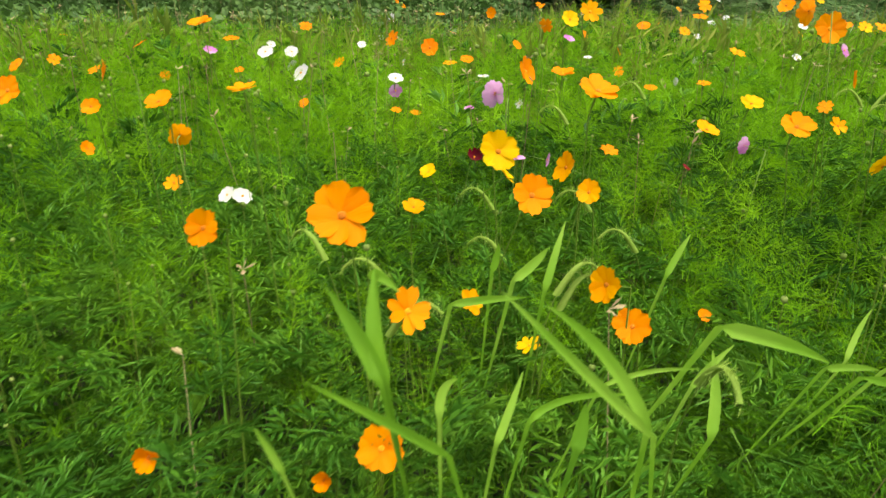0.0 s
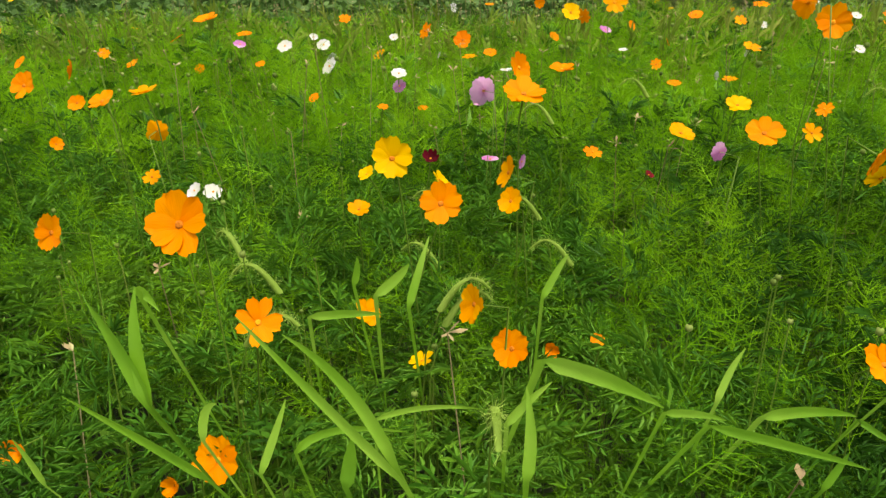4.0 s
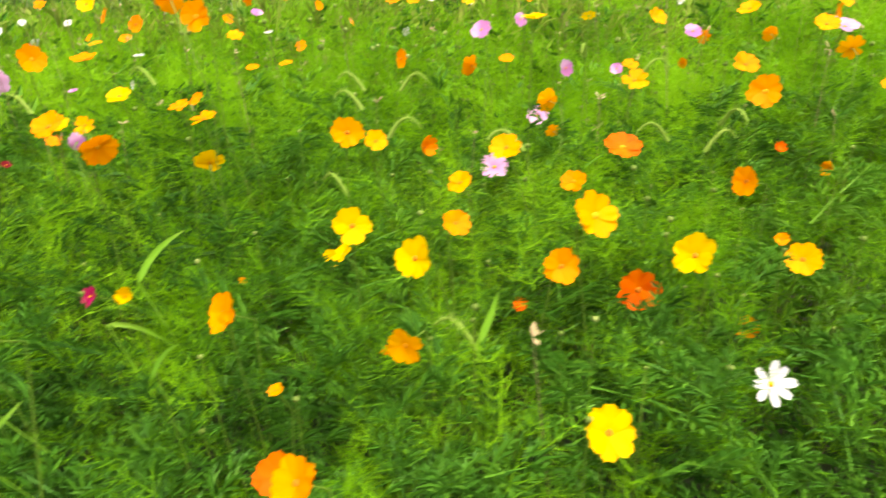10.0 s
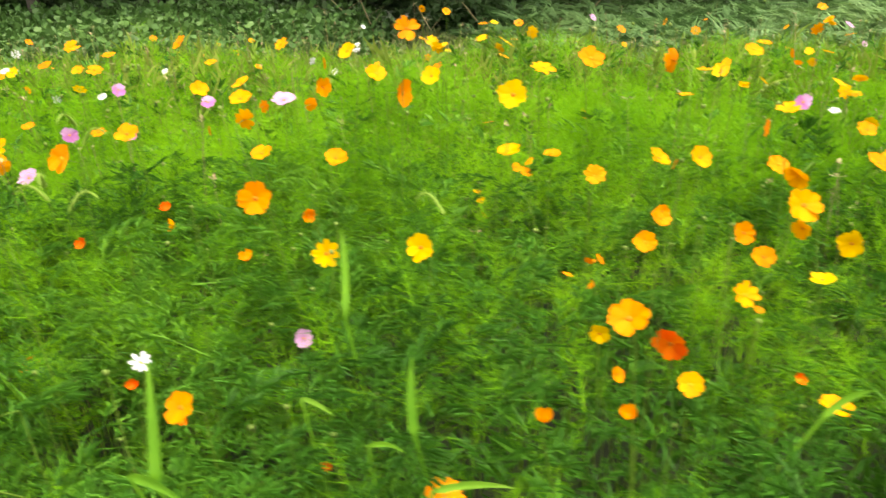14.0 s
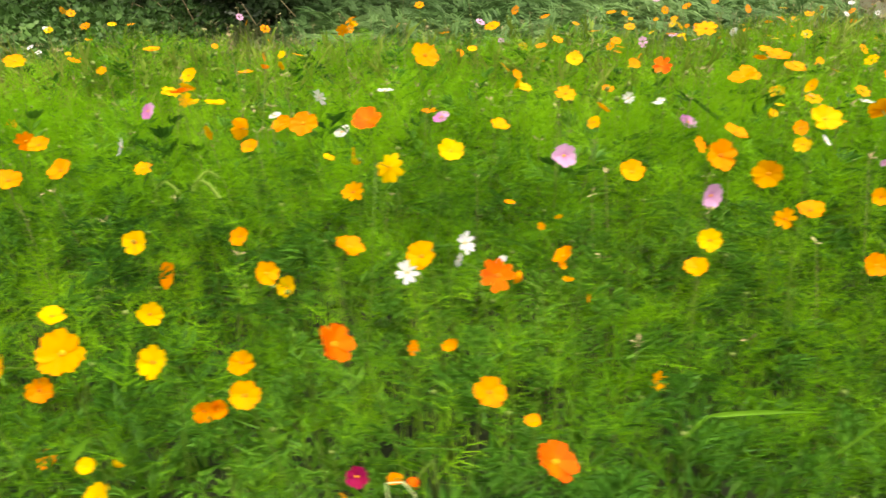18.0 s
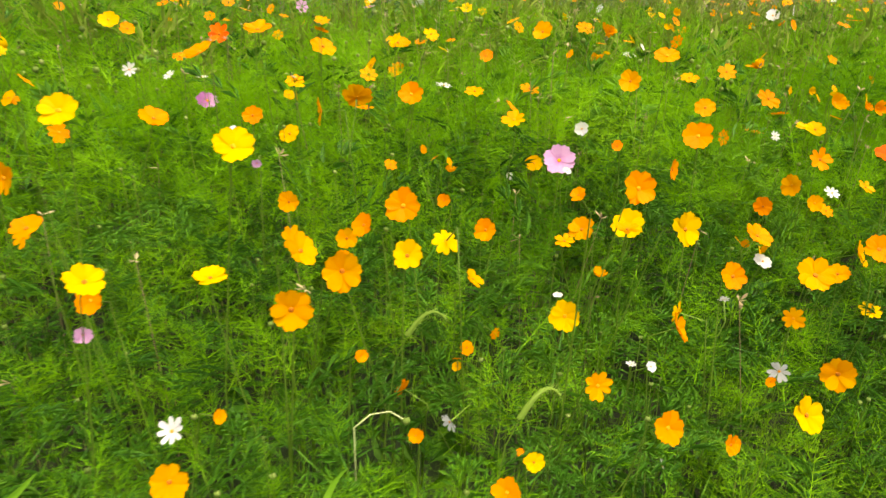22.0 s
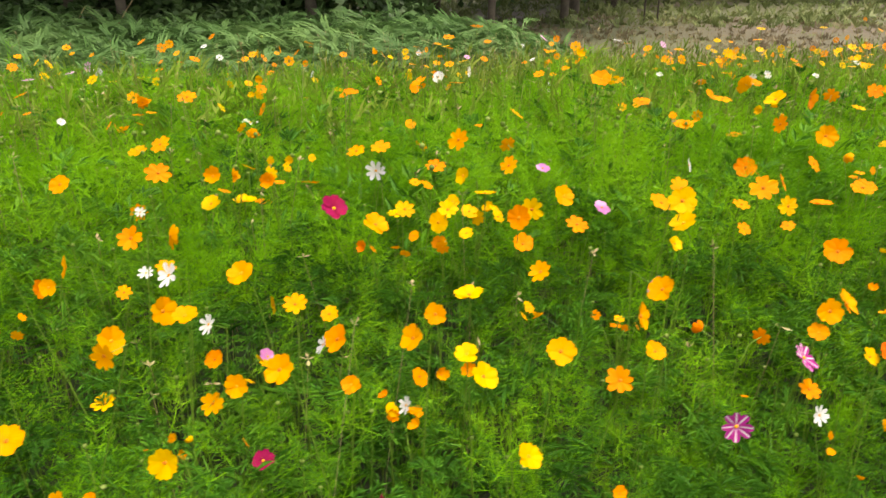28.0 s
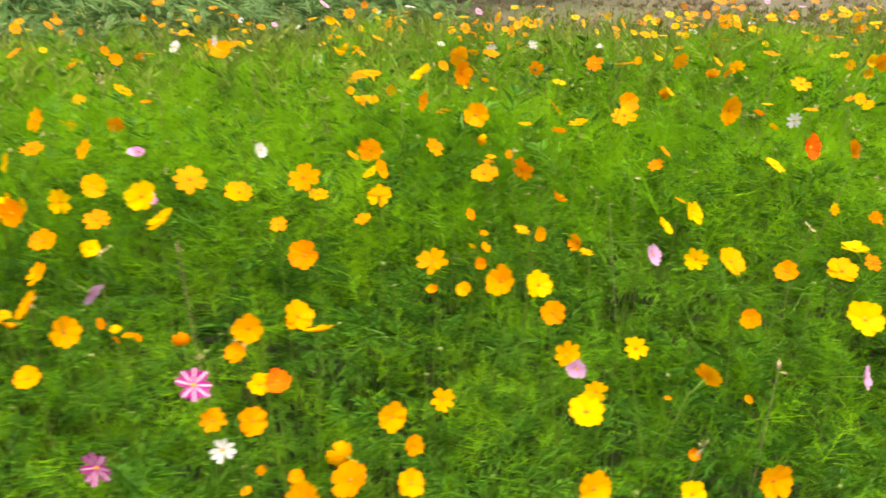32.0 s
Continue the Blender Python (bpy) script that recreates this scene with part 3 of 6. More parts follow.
bloom("deep", 1.501, 1.080, 0.733, 0.024, "front", "cup", False)
bloom("gold", 1.458, 2.854, 1.017, 0.065, "front", "full", False)
bloom("pink", 1.516, 1.795, 0.804, 0.056, "up", "broad")
bloom("gold", 1.538, 1.677, 0.873, 0.055, "side", "full")
bloom("orange", 1.548, 0.963, 0.866, 0.048)
bloom("gold", 1.546, 1.598, 0.834, 0.030, "side", "star", False)
bloom("gold", 1.586, 0.986, 0.925, 0.063)
bloom("pink", 1.579, 1.905, 0.889, 0.043, "side", "broad", False)
bloom("yellow", 1.601, 0.805, 0.745, 0.064)
bloom("deep", 1.657, 1.346, 0.887, 0.063)
bloom("deep", 1.661, 1.073, 0.772, 0.066)
bloom("gold", 1.688, 1.504, 0.959, 0.051, "up", "star")
bloom("pink", 1.706, 1.986, 0.867, 0.034, "front", "broad", False)
bloom("yellow", 1.717, 1.010, 0.861, 0.058)
bloom("orange", 1.718, 1.817, 0.917, 0.040, "front", "full", False)
bloom("white", 1.805, 0.923, 0.732, 0.060, "front", "daisy")
bloom("gold", 1.822, 2.188, 0.955, 0.056)
bloom("orange", 1.830, 1.231, 0.874, 0.049, "side", "full")
bloom("orange", 1.866, 1.222, 0.619, 0.043, "up", "full")
bloom("orange", 1.880, 2.087, 0.857, 0.031, "side", "full", False)
bloom("white", 1.886, 3.154, 0.900, 0.034, "side", "daisy", False)
bloom("deep", 1.886, 1.418, 0.781, 0.025, "up", "cup", False)
bloom("orange", 1.891, 1.415, 0.962, 0.059)
bloom("gold", 1.895, 1.134, 0.794, 0.054)
bloom("pink", 1.896, 2.076, 0.939, 0.043, "front", "broad", False)
bloom("orange", 1.910, 1.621, 0.959, 0.055)
bloom("orange", 1.971, 2.296, 0.882, 0.039, "side", "full", False)
bloom("deep", 1.988, 1.582, 0.801, 0.026, "up", "cup", False)
bloom("gold", 2.013, 2.888, 0.927, 0.044, "side", "full", False)
bloom("gold", 2.008, 2.419, 1.055, 0.052, "up", "full", False)
bloom("gold", 2.015, 2.040, 0.995, 0.053, "up", "full")
bloom("white", 2.025, 2.975, 0.880, 0.032, "front", "daisy", False)
bloom("yellow", 2.047, 0.981, 1.000, 0.062)
bloom("gold", 2.051, 1.490, 0.799, 0.028, "side", "cup", False)
bloom("gold", 2.106, 1.795, 1.001, 0.056, "up", "full")
bloom("yellow", 2.125, 0.831, 0.799, 0.045)
bloom("orange", 2.134, 2.250, 0.897, 0.041, "side", "full", False)
bloom("gold", 2.137, 1.724, 0.967, 0.054, "side", "star")
bloom("deep", 2.172, 1.055, 0.703, 0.018, "front", "cup", False)
bloom("pink", 2.179, 1.889, 0.978, 0.063, "up", "broad")
bloom("orange", 2.199, 1.645, 0.909, 0.050, "up", "full")
bloom("orange", 2.226, 2.076, 0.977, 0.058, "side", "full")
bloom("white", 2.223, 1.011, 0.771, 0.033, "front", "daisy")
bloom("orange", 2.252, 1.361, 0.783, 0.027, "up", "cup", False)
bloom("deep", 2.253, 0.670, 0.845, 0.051)
bloom("deep", 2.260, 1.025, 0.659, 0.014, "front", "cup", False)
bloom("gold", 2.327, 2.316, 0.974, 0.067)
bloom("orange", 2.331, 1.515, 0.814, 0.029, "front", "cup", False)
bloom("orange", 2.335, 0.904, 0.774, 0.047)
bloom("yellow", 2.359, 1.850, 1.098, 0.050)
bloom("orange", 2.367, 1.166, 0.969, 0.053)
bloom("orange", 2.391, 1.549, 0.925, 0.047, "up", "full")
bloom("pink", 2.396, 1.218, 0.697, 0.035, "front", "broad")
bloom("yellow", 2.449, 1.229, 0.852, 0.050, "front", "star")
bloom("orange", 2.485, 1.840, 1.003, 0.072, "side", "full")
bloom("orange", 2.498, 2.382, 0.976, 0.052, "front", "full", False)
bloom("deep", 2.505, 0.946, 0.655, 0.015, "front", "cup", False)
bloom("orange", 2.524, 1.707, 1.160, 0.056, "front", "star")
spray("yellow", 2.536, 2.262, 1.057, 0.047, 3)
bloom("yellow", 2.538, 1.980, 1.018, 0.053)
bloom("yellow", 2.604, 1.249, 0.857, 0.050)
bloom("orange", 2.671, 2.170, 0.857, 0.031, "up", "star", False)
spray("yellow", 2.679, 1.696, 0.782, 0.020, 3)
spray("yellow", 2.713, 2.387, 1.053, 0.047, 4)
bloom("gold", 2.739, 1.718, 0.894, 0.053, "up", "full")
bloom("yellow", 2.750, 1.486, 1.061, 0.058)
spray("gold", 2.776, 1.709, 0.849, 0.029, 3)
bloom("orange", 2.800, 0.948, 0.744, 0.028, "up", "cup")
bloom("orange", 2.837, 1.790, 0.869, 0.042, "up", "full", False)
bloom("orange", 2.899, 1.443, 0.921, 0.040, "front", "star")
bloom("yellow", 2.903, 1.260, 0.697, 0.036)
bloom("orange", 2.912, 0.975, 0.738, 0.028, "front", "cup")
spray("orange", 2.912, 1.401, 0.775, 0.022, 5)
bloom("orange", 2.915, 1.054, 0.838, 0.058)
bloom("orange", 2.919, 1.594, 0.885, 0.039, "up", "full", False)
bloom("orange", 2.931, 1.226, 0.639, 0.030)
bloom("orange", 2.941, 2.094, 1.039, 0.074)
bloom("orange", 2.991, 1.401, 0.810, 0.043)
bloom("deep", 2.997, 1.155, 0.743, 0.055)
bloom("gold", 3.030, 1.141, 0.679, 0.043)
bloom("gold", 3.034, 1.567, 0.919, 0.050, "side", "full")
bloom("orange", 3.038, 1.520, 0.812, 0.042)
bloom("gold", 3.105, 1.545, 0.927, 0.049, "up", "full")
bloom("orange", 3.119, 1.816, 0.838, 0.034, "side", "full", False)
bloom("orange", 3.112, 1.901, 1.058, 0.061, "side", "full")
bloom("gold", 3.126, 1.248, 0.782, 0.048, "front", "star")
bloom("orange", 3.165, 1.418, 0.823, 0.044)
bloom("deep", 3.189, 1.143, 0.693, 0.019, "front", "cup", False)
bloom("orange", 3.192, 1.377, 0.793, 0.044)
bloom("gold", 3.227, 1.097, 0.676, 0.050)
bloom("gold", 3.237, 1.359, 0.896, 0.061)
bloom("yellow", 3.259, 1.292, 0.790, 0.040, "up", "full")
bloom("gold", 3.270, 1.429, 0.828, 0.040, "side", "full")
bloom("gold", 3.270, 1.489, 0.908, 0.052, "side", "full")
bloom("gold", 3.288, 1.637, 0.999, 0.050, "up", "star")
bloom("orange", 3.309, 1.702, 0.868, 0.046, "up", "full", False)
bloom("orange", 3.328, 1.867, 0.909, 0.048, "side", "full", False)
bloom("yellow", 3.335, 1.379, 0.820, 0.050, "side", "full")
bloom("gold", 3.358, 1.242, 0.745, 0.043, "side", "full")
spray("yellow", 3.428, 2.424, 0.904, 0.036, 3)
bloom("gold", 3.461, 3.048, 0.855, 0.065, "up", "star")
bloom("orange", 3.457, 1.597, 0.901, 0.052, "up", "full")
bloom("orange", 3.468, 1.699, 0.942, 0.043, "up", "full")
bloom("pink", 3.497, 2.129, 0.914, 0.045, "up", "broad", False)
bloom("orange", 3.601, 1.541, 0.935, 0.048)
bloom("gold", 3.601, 1.837, 0.849, 0.044, "up", "full", False)
bloom("yellow", 3.602, 1.262, 0.701, 0.045)
bloom("white", 3.610, 1.752, 0.921, 0.046, "side", "daisy")
bloom("orange", 3.618, 1.274, 0.510, 0.039)
spray("yellow", 3.622, 2.123, 0.935, 0.042, 5)
bloom("orange", 3.630, 1.288, 0.641, 0.046)
bloom("deep", 3.682, 1.292, 0.710, 0.050)
spray("orange", 3.706, 2.665, 0.936, 0.039, 5)
bloom("yellow", 3.719, 2.013, 0.951, 0.055, "up", "full")
bloom("yellow", 3.752, 1.462, 0.827, 0.046)
bloom("deep", 3.764, 1.731, 1.033, 0.050, "up", "full")
bloom("orange", 3.801, 1.462, 0.764, 0.053)
bloom("gold", 3.807, 1.925, 0.912, 0.057, "side", "full")
bloom("yellow", 3.805, 1.126, 0.867, 0.032, "up", "full")
bloom("orange", 3.815, 2.217, 0.849, 0.059, "up", "full")
bloom("gold", 3.824, 1.100, 0.828, 0.064)
spray("orange", 3.850, 1.102, 0.645, 0.017, 2)
spray("gold", 3.881, 3.026, 1.019, 0.047, 3)
bloom("white", 3.898, 2.331, 0.897, 0.048, "side", "daisy", False)
bloom("orange", 3.947, 1.442, 0.843, 0.037)
bloom("yellow", 3.958, 1.067, 0.835, 0.042)
bloom("orange", 3.997, 1.126, 0.723, 0.031, "front", "cup")
bloom("gold", 4.000, 1.388, 0.800, 0.042)
bloom("gold", 4.008, 1.208, 0.744, 0.040)
bloom("white", 4.061, 2.517, 0.876, 0.054, "front", "daisy", False)
bloom("gold", 4.064, 1.064, 0.789, 0.041)
spray("yellow", 4.053, 1.957, 0.839, 0.031, 3)
bloom("gold", 4.094, 1.706, 0.828, 0.050, "front", "star")
bloom("deep", 4.134, 1.699, 0.976, 0.060, "up", "full")
bloom("magenta", 4.176, 1.126, 0.610, 0.035, "front", "broad")
bloom("orange", 4.179, 1.208, 0.922, 0.040)
bloom("orange", 4.209, 2.288, 0.862, 0.045, "up", "star", False)
bloom("deep", 4.188, 1.032, 0.880, 0.054)
bloom("yellow", 4.194, 1.529, 0.933, 0.055, "side", "star")
bloom("white", 4.234, 1.371, 0.806, 0.041, "up", "daisy")
spray("orange", 4.242, 1.328, 0.693, 0.024, 2)
bloom("deep", 4.257, 1.134, 0.598, 0.020, "side", "cup", False)
bloom("gold", 4.262, 1.335, 0.850, 0.050)
bloom("gold", 4.301, 1.369, 0.667, 0.028, "up", "cup", False)
bloom("white", 4.309, 1.593, 0.725, 0.030, "side", "daisy", False)
bloom("white", 4.323, 1.499, 0.801, 0.044, "front", "daisy")
bloom("orange", 4.361, 1.060, 0.796, 0.040)
bloom("deep", 4.377, 1.294, 0.836, 0.056, "front", "star")
bloom("white", 4.389, 1.628, 0.708, 0.029, "up", "daisy", False)
bloom("gold", 4.395, 2.000, 0.885, 0.050, "up", "full")
bloom("gold", 4.399, 3.243, 0.976, 0.060, "front", "full", False)
bloom("gold", 4.427, 1.579, 0.690, 0.027, "side", "cup", False)
bloom("deep", 4.445, 1.088, 0.669, 0.061)
spray("gold", 4.458, 2.464, 0.923, 0.039, 4)
bloom("orange", 4.493, 1.467, 0.788, 0.041)
spray("gold", 4.517, 1.596, 0.681, 0.022, 3)
spray("gold", 4.518, 1.798, 0.732, 0.023, 2)
bloom("pink", 4.544, 1.962, 0.820, 0.059, "front", "broad")
spray("gold", 4.636, 2.129, 0.857, 0.041, 3)
bloom("gold", 4.633, 1.636, 0.881, 0.049, "up", "full")
bloom("yellow", 4.650, 2.692, 0.927, 0.055, "front", "full", False)
bloom("gold", 4.665, 1.438, 0.553, 0.041, "front", "star")
bloom("gold", 4.707, 1.441, 0.776, 0.041)
bloom("white", 4.778, 2.433, 0.851, 0.038, "up", "daisy", False)
bloom("yellow", 4.738, 1.481, 0.807, 0.043)
bloom("orange", 4.759, 1.544, 0.937, 0.057)
bloom("pink", 4.772, 1.608, 0.842, 0.049, "front", "broad")
bloom("white", 4.870, 2.436, 0.839, 0.032, "up", "daisy", False)
bloom("gold", 4.874, 1.617, 0.879, 0.056)
bloom("gold", 4.901, 1.580, 0.805, 0.042, "front", "star")
bloom("white", 4.904, 2.613, 0.794, 0.034, "up", "daisy", False)
bloom("orange", 4.926, 1.546, 0.833, 0.048)
bloom("deep", 4.938, 2.719, 0.890, 0.069, "up", "star")
bloom("orange", 4.953, 2.034, 0.846, 0.063)
bloom("yellow", 4.962, 1.631, 0.974, 0.057)
bloom("orange", 5.021, 1.481, 0.757, 0.043)
bloom("orange", 5.014, 2.200, 0.944, 0.070)
bloom("gold", 5.024, 1.077, 0.646, 0.038)
bloom("yellow", 5.064, 1.385, 0.839, 0.048, "up", "full")
bloom("orange", 5.125, 2.279, 0.980, 0.065, "up", "full")
bloom("white", 5.149, 1.348, 0.645, 0.040, "front", "daisy")
bloom("yellow", 5.173, 1.512, 0.774, 0.048)
spray("yellow", 5.171, 2.375, 0.811, 0.030, 3)
bloom("gold", 5.182, 1.231, 0.675, 0.046)
bloom("yellow", 5.208, 1.575, 0.944, 0.060)
bloom("gold", 5.231, 1.879, 0.735, 0.044)
bloom("gold", 5.267, 1.643, 0.771, 0.049, "up", "star")
spray("gold", 5.231, 2.649, 0.946, 0.044, 2)
bloom("gold", 5.289, 1.980, 0.882, 0.056, "side", "star")
bloom("gold", 5.306, 1.360, 0.816, 0.054)
bloom("gold", 5.310, 1.434, 0.856, 0.049)
bloom("gold", 5.347, 2.156, 0.863, 0.068, "side", "full")
bloom("orange", 5.348, 1.599, 0.748, 0.054)
bloom("gold", 5.354, 1.521, 0.781, 0.061)
bloom("orange", 5.380, 1.663, 0.787, 0.044)
bloom("yellow", 5.366, 2.598, 0.839, 0.047, "side", "full", False)
bloom("gold", 5.441, 2.911, 0.843, 0.075, "up", "full", False)
bloom("orange", 5.442, 1.658, 0.823, 0.058)
bloom("orange", 5.445, 1.590, 0.519, 0.038, "side", "full")
bloom("yellow", 5.447, 1.574, 0.778, 0.050)
bloom("orange", 5.467, 2.219, 0.857, 0.061)
bloom("yellow", 5.491, 1.223, 0.576, 0.042)
bloom("yellow", 5.502, 1.546, 0.816, 0.044, "side", "star")
bloom("white", 5.512, 1.465, 0.554, 0.031, "side", "daisy")
spray("gold", 5.516, 2.093, 0.750, 0.027, 4)
bloom("white", 5.546, 3.895, 0.844, 0.041, "side", "broad", False)
spray("gold", 5.553, 2.985, 0.850, 0.039, 2)
spray("gold", 5.549, 1.614, 0.587, 0.023, 5)
bloom("gold", 5.559, 1.660, 0.690, 0.040)
bloom("orange", 5.569, 1.282, 0.595, 0.040)
bloom("white", 5.571, 2.658, 0.773, 0.047, "up", "daisy", False)
bloom("gold", 5.625, 2.345, 0.835, 0.049, "up", "star", False)
bloom("orange", 5.601, 1.836, 0.698, 0.047)
bloom("yellow", 5.617, 1.353, 0.577, 0.030)
bloom("yellow", 5.682, 1.520, 0.705, 0.050)
bloom("gold", 5.693, 2.150, 0.821, 0.056, "up", "star")
bloom("gold", 5.710, 1.413, 0.658, 0.043, "front", "star")
bloom("white", 5.699, 2.184, 0.677, 0.019, "front", "broad", False)
bloom("pink", 5.759, 1.968, 0.792, 0.066, "front", "broad")
bloom("white", 5.740, 1.787, 0.585, 0.020, "up", "broad", False)
bloom("gold", 5.748, 1.814, 0.686, 0.041, "up", "star")
bloom("orange", 5.772, 1.312, 0.669, 0.045)
bloom("gold", 5.800, 1.745, 0.650, 0.027, "up", "cup", False)
bloom("gold", 5.813, 2.508, 0.953, 0.057, "up", "full")
bloom("gold", 5.826, 1.974, 0.636, 0.059)
bloom("gold", 5.827, 1.712, 0.758, 0.049, "up", "star")
bloom("orange", 5.828, 1.696, 0.840, 0.062)
bloom("white", 5.842, 1.440, 0.482, 0.028, "side", "daisy", False)
bloom("white", 5.877, 2.253, 0.773, 0.037, "side", "broad", False)
bloom("orange", 5.852, 1.507, 0.691, 0.050)
bloom("yellow", 5.860, 1.798, 0.727, 0.065)
bloom("white", 5.848, 1.640, 0.529, 0.020, "up", "daisy", False)
bloom("yellow", 5.898, 1.648, 0.789, 0.063)
bloom("yellow", 5.889, 1.588, 0.668, 0.039, "side", "star")
bloom("orange", 5.934, 1.426, 0.535, 0.037)
bloom("orange", 5.959, 1.579, 0.740, 0.045)
bloom("gold", 5.963, 2.210, 0.898, 0.054, "up", "full")
bloom("yellow", 5.980, 1.352, 0.652, 0.056)
bloom("orange", 5.984, 1.855, 0.881, 0.058, "up", "full")
bloom("orange", 6.003, 1.987, 0.768, 0.046, "side", "full")
spray("gold", 6.062, 2.881, 0.810, 0.031, 5)
bloom("white", 6.025, 1.707, 0.622, 0.023, "side", "daisy", False)
bloom("gold", 6.045, 1.530, 0.692, 0.038, "front", "star")
bloom("gold", 6.057, 1.527, 0.770, 0.059)
bloom("white", 6.064, 1.553, 0.575, 0.038, "front", "daisy")
bloom("gold", 6.066, 1.428, 0.663, 0.053)
bloom("orange", 6.094, 1.768, 0.720, 0.057)
spray("gold", 6.125, 2.945, 0.887, 0.040, 5)
bloom("white", 6.108, 1.753, 0.676, 0.034, "up", "broad", False)
spray("gold", 6.171, 1.935, 0.624, 0.024, 5)
bloom("gold", 6.175, 2.264, 0.826, 0.051, "front", "full", False)
bloom("orange", 6.230, 2.006, 0.679, 0.042, "side", "full", False)
bloom("gold", 6.256, 1.747, 0.652, 0.042)
bloom("gold", 6.261, 1.332, 0.650, 0.043)
bloom("gold", 6.289, 2.016, 0.725, 0.050, "side", "full")
bloom("orange", 6.296, 1.717, 0.719, 0.058)
bloom("gold", 6.326, 2.506, 0.861, 0.054, "front", "full", False)
bloom("deep", 6.304, 1.773, 0.877, 0.058)
bloom("white", 6.338, 3.377, 0.731, 0.063, "front", "broad", False)
bloom("orange", 6.338, 1.281, 0.674, 0.061)
bloom("white", 6.357, 2.248, 0.763, 0.026, "front", "daisy", False)
spray("yellow", 6.425, 3.202, 0.865, 0.036, 4)
bloom("orange", 6.392, 2.102, 0.754, 0.058, "up", "star")
bloom("gold", 6.391, 2.028, 0.660, 0.035, "front", "full", False)
bloom("orange", 6.373, 2.348, 0.829, 0.063, "up", "full", False)
bloom("white", 6.424, 2.073, 0.685, 0.036, "up", "daisy", False)
bloom("gold", 6.407, 1.906, 0.613, 0.060)
bloom("gold", 6.406, 1.382, 0.672, 0.045)
bloom("yellow", 6.412, 1.826, 0.521, 0.049, "front", "star")
bloom("gold", 6.455, 1.486, 0.694, 0.051)
bloom("gold", 6.461, 1.385, 0.765, 0.050)
spray("gold", 6.518, 2.703, 0.834, 0.034, 4)
bloom("gold", 6.480, 2.048, 0.709, 0.045, "up", "star")
bloom("yellow", 6.501, 2.322, 0.758, 0.051)
bloom("gold", 6.519, 2.001, 0.798, 0.052, "side", "full")
bloom("gold", 6.520, 1.903, 0.680, 0.064)
bloom("gold", 6.538, 1.433, 0.622, 0.050)
bloom("yellow", 6.551, 2.434, 0.727, 0.069, "up", "full")
spray("gold", 6.556, 2.339, 0.824, 0.040, 5)
bloom("white", 6.557, 1.871, 0.771, 0.052, "front", "daisy")
bloom("gold", 6.565, 1.579, 0.774, 0.048, "front", "star")
bloom("gold", 6.585, 1.468, 0.473, 0.048)
bloom("white", 6.605, 1.906, 0.649, 0.045, "front", "daisy")
bloom("gold", 6.616, 1.768, 0.740, 0.046, "up", "full")
spray("orange", 6.641, 2.352, 0.809, 0.034, 4)
spray("yellow", 6.639, 2.610, 0.790, 0.026, 4)
spray("gold", 6.624, 1.686, 0.538, 0.019, 4)
bloom("deep", 6.647, 1.393, 0.630, 0.053)
bloom("gold", 6.644, 1.762, 0.564, 0.045, "front", "star")
bloom("yellow", 6.658, 1.509, 0.637, 0.049)
bloom("gold", 6.670, 1.940, 0.743, 0.056)
bloom("gold", 6.696, 1.748, 0.610, 0.046)
spray("gold", 6.725, 1.845, 0.598, 0.023, 3)
bloom("magenta", 6.763, 1.631, 0.541, 0.039, "front", "broad")
spray("gold", 6.786, 4.323, 0.869, 0.038, 3)
bloom("gold", 6.772, 1.931, 0.679, 0.051, "front", "star")
bloom("gold", 6.807, 1.627, 0.719, 0.053)
bloom("magenta", 6.817, 2.212, 0.783, 0.069, "front", "broad")
bloom("white", 6.823, 1.925, 0.591, 0.045, "front", "daisy")
bloom("gold", 6.841, 1.915, 0.666, 0.037, "up", "full", False)
bloom("orange", 6.880, 1.753, 0.701, 0.054)
bloom("orange", 6.885, 2.173, 0.706, 0.028, "side", "cup", False)
bloom("white", 6.897, 2.433, 0.809, 0.055, "front", "daisy")
bloom("orange", 6.910, 1.678, 0.658, 0.034)
bloom("gold", 6.919, 2.125, 0.775, 0.060)
bloom("gold", 6.965, 3.061, 0.792, 0.043, "up", "full", False)
bloom("gold", 6.937, 1.527, 0.481, 0.042)
bloom("magenta", 6.952, 1.664, 0.431, 0.014, "side", "cup", False)
spray("orange", 6.972, 1.726, 0.574, 0.026, 3)
bloom("yellow", 6.954, 2.325, 0.728, 0.053, "front", "star")
spray("gold", 6.960, 2.161, 0.706, 0.025, 4)
spray("gold", 7.011, 2.887, 0.760, 0.028, 2)
bloom("orange", 7.020, 1.799, 0.595, 0.038, "front", "full", False)
bloom("white", 6.999, 1.715, 0.591, 0.036, "up", "daisy")
spray("gold", 7.028, 2.405, 0.779, 0.035, 2)
bloom("gold", 7.014, 1.684, 0.742, 0.047)
spray("gold", 7.010, 1.721, 0.576, 0.027, 3)
bloom("white", 7.062, 3.720, 0.848, 0.058, "front", "broad", False)
bloom("gold", 7.055, 1.434, 0.583, 0.048, "front", "star")
bloom("gold", 7.050, 1.873, 0.687, 0.046)
bloom("white", 7.066, 1.438, 0.505, 0.025, "up", "daisy", False)
bloom("gold", 7.060, 1.838, 0.574, 0.027, "up", "cup", False)
bloom("gold", 7.124, 3.244, 0.901, 0.051, "up", "full", False)
bloom("gold", 7.111, 2.523, 0.867, 0.062, "up", "full", False)
bloom("yellow", 7.077, 2.161, 0.797, 0.047, "up", "star")
bloom("yellow", 7.103, 1.720, 0.690, 0.044, "up", "full")
spray("gold", 7.119, 2.146, 0.747, 0.032, 2)
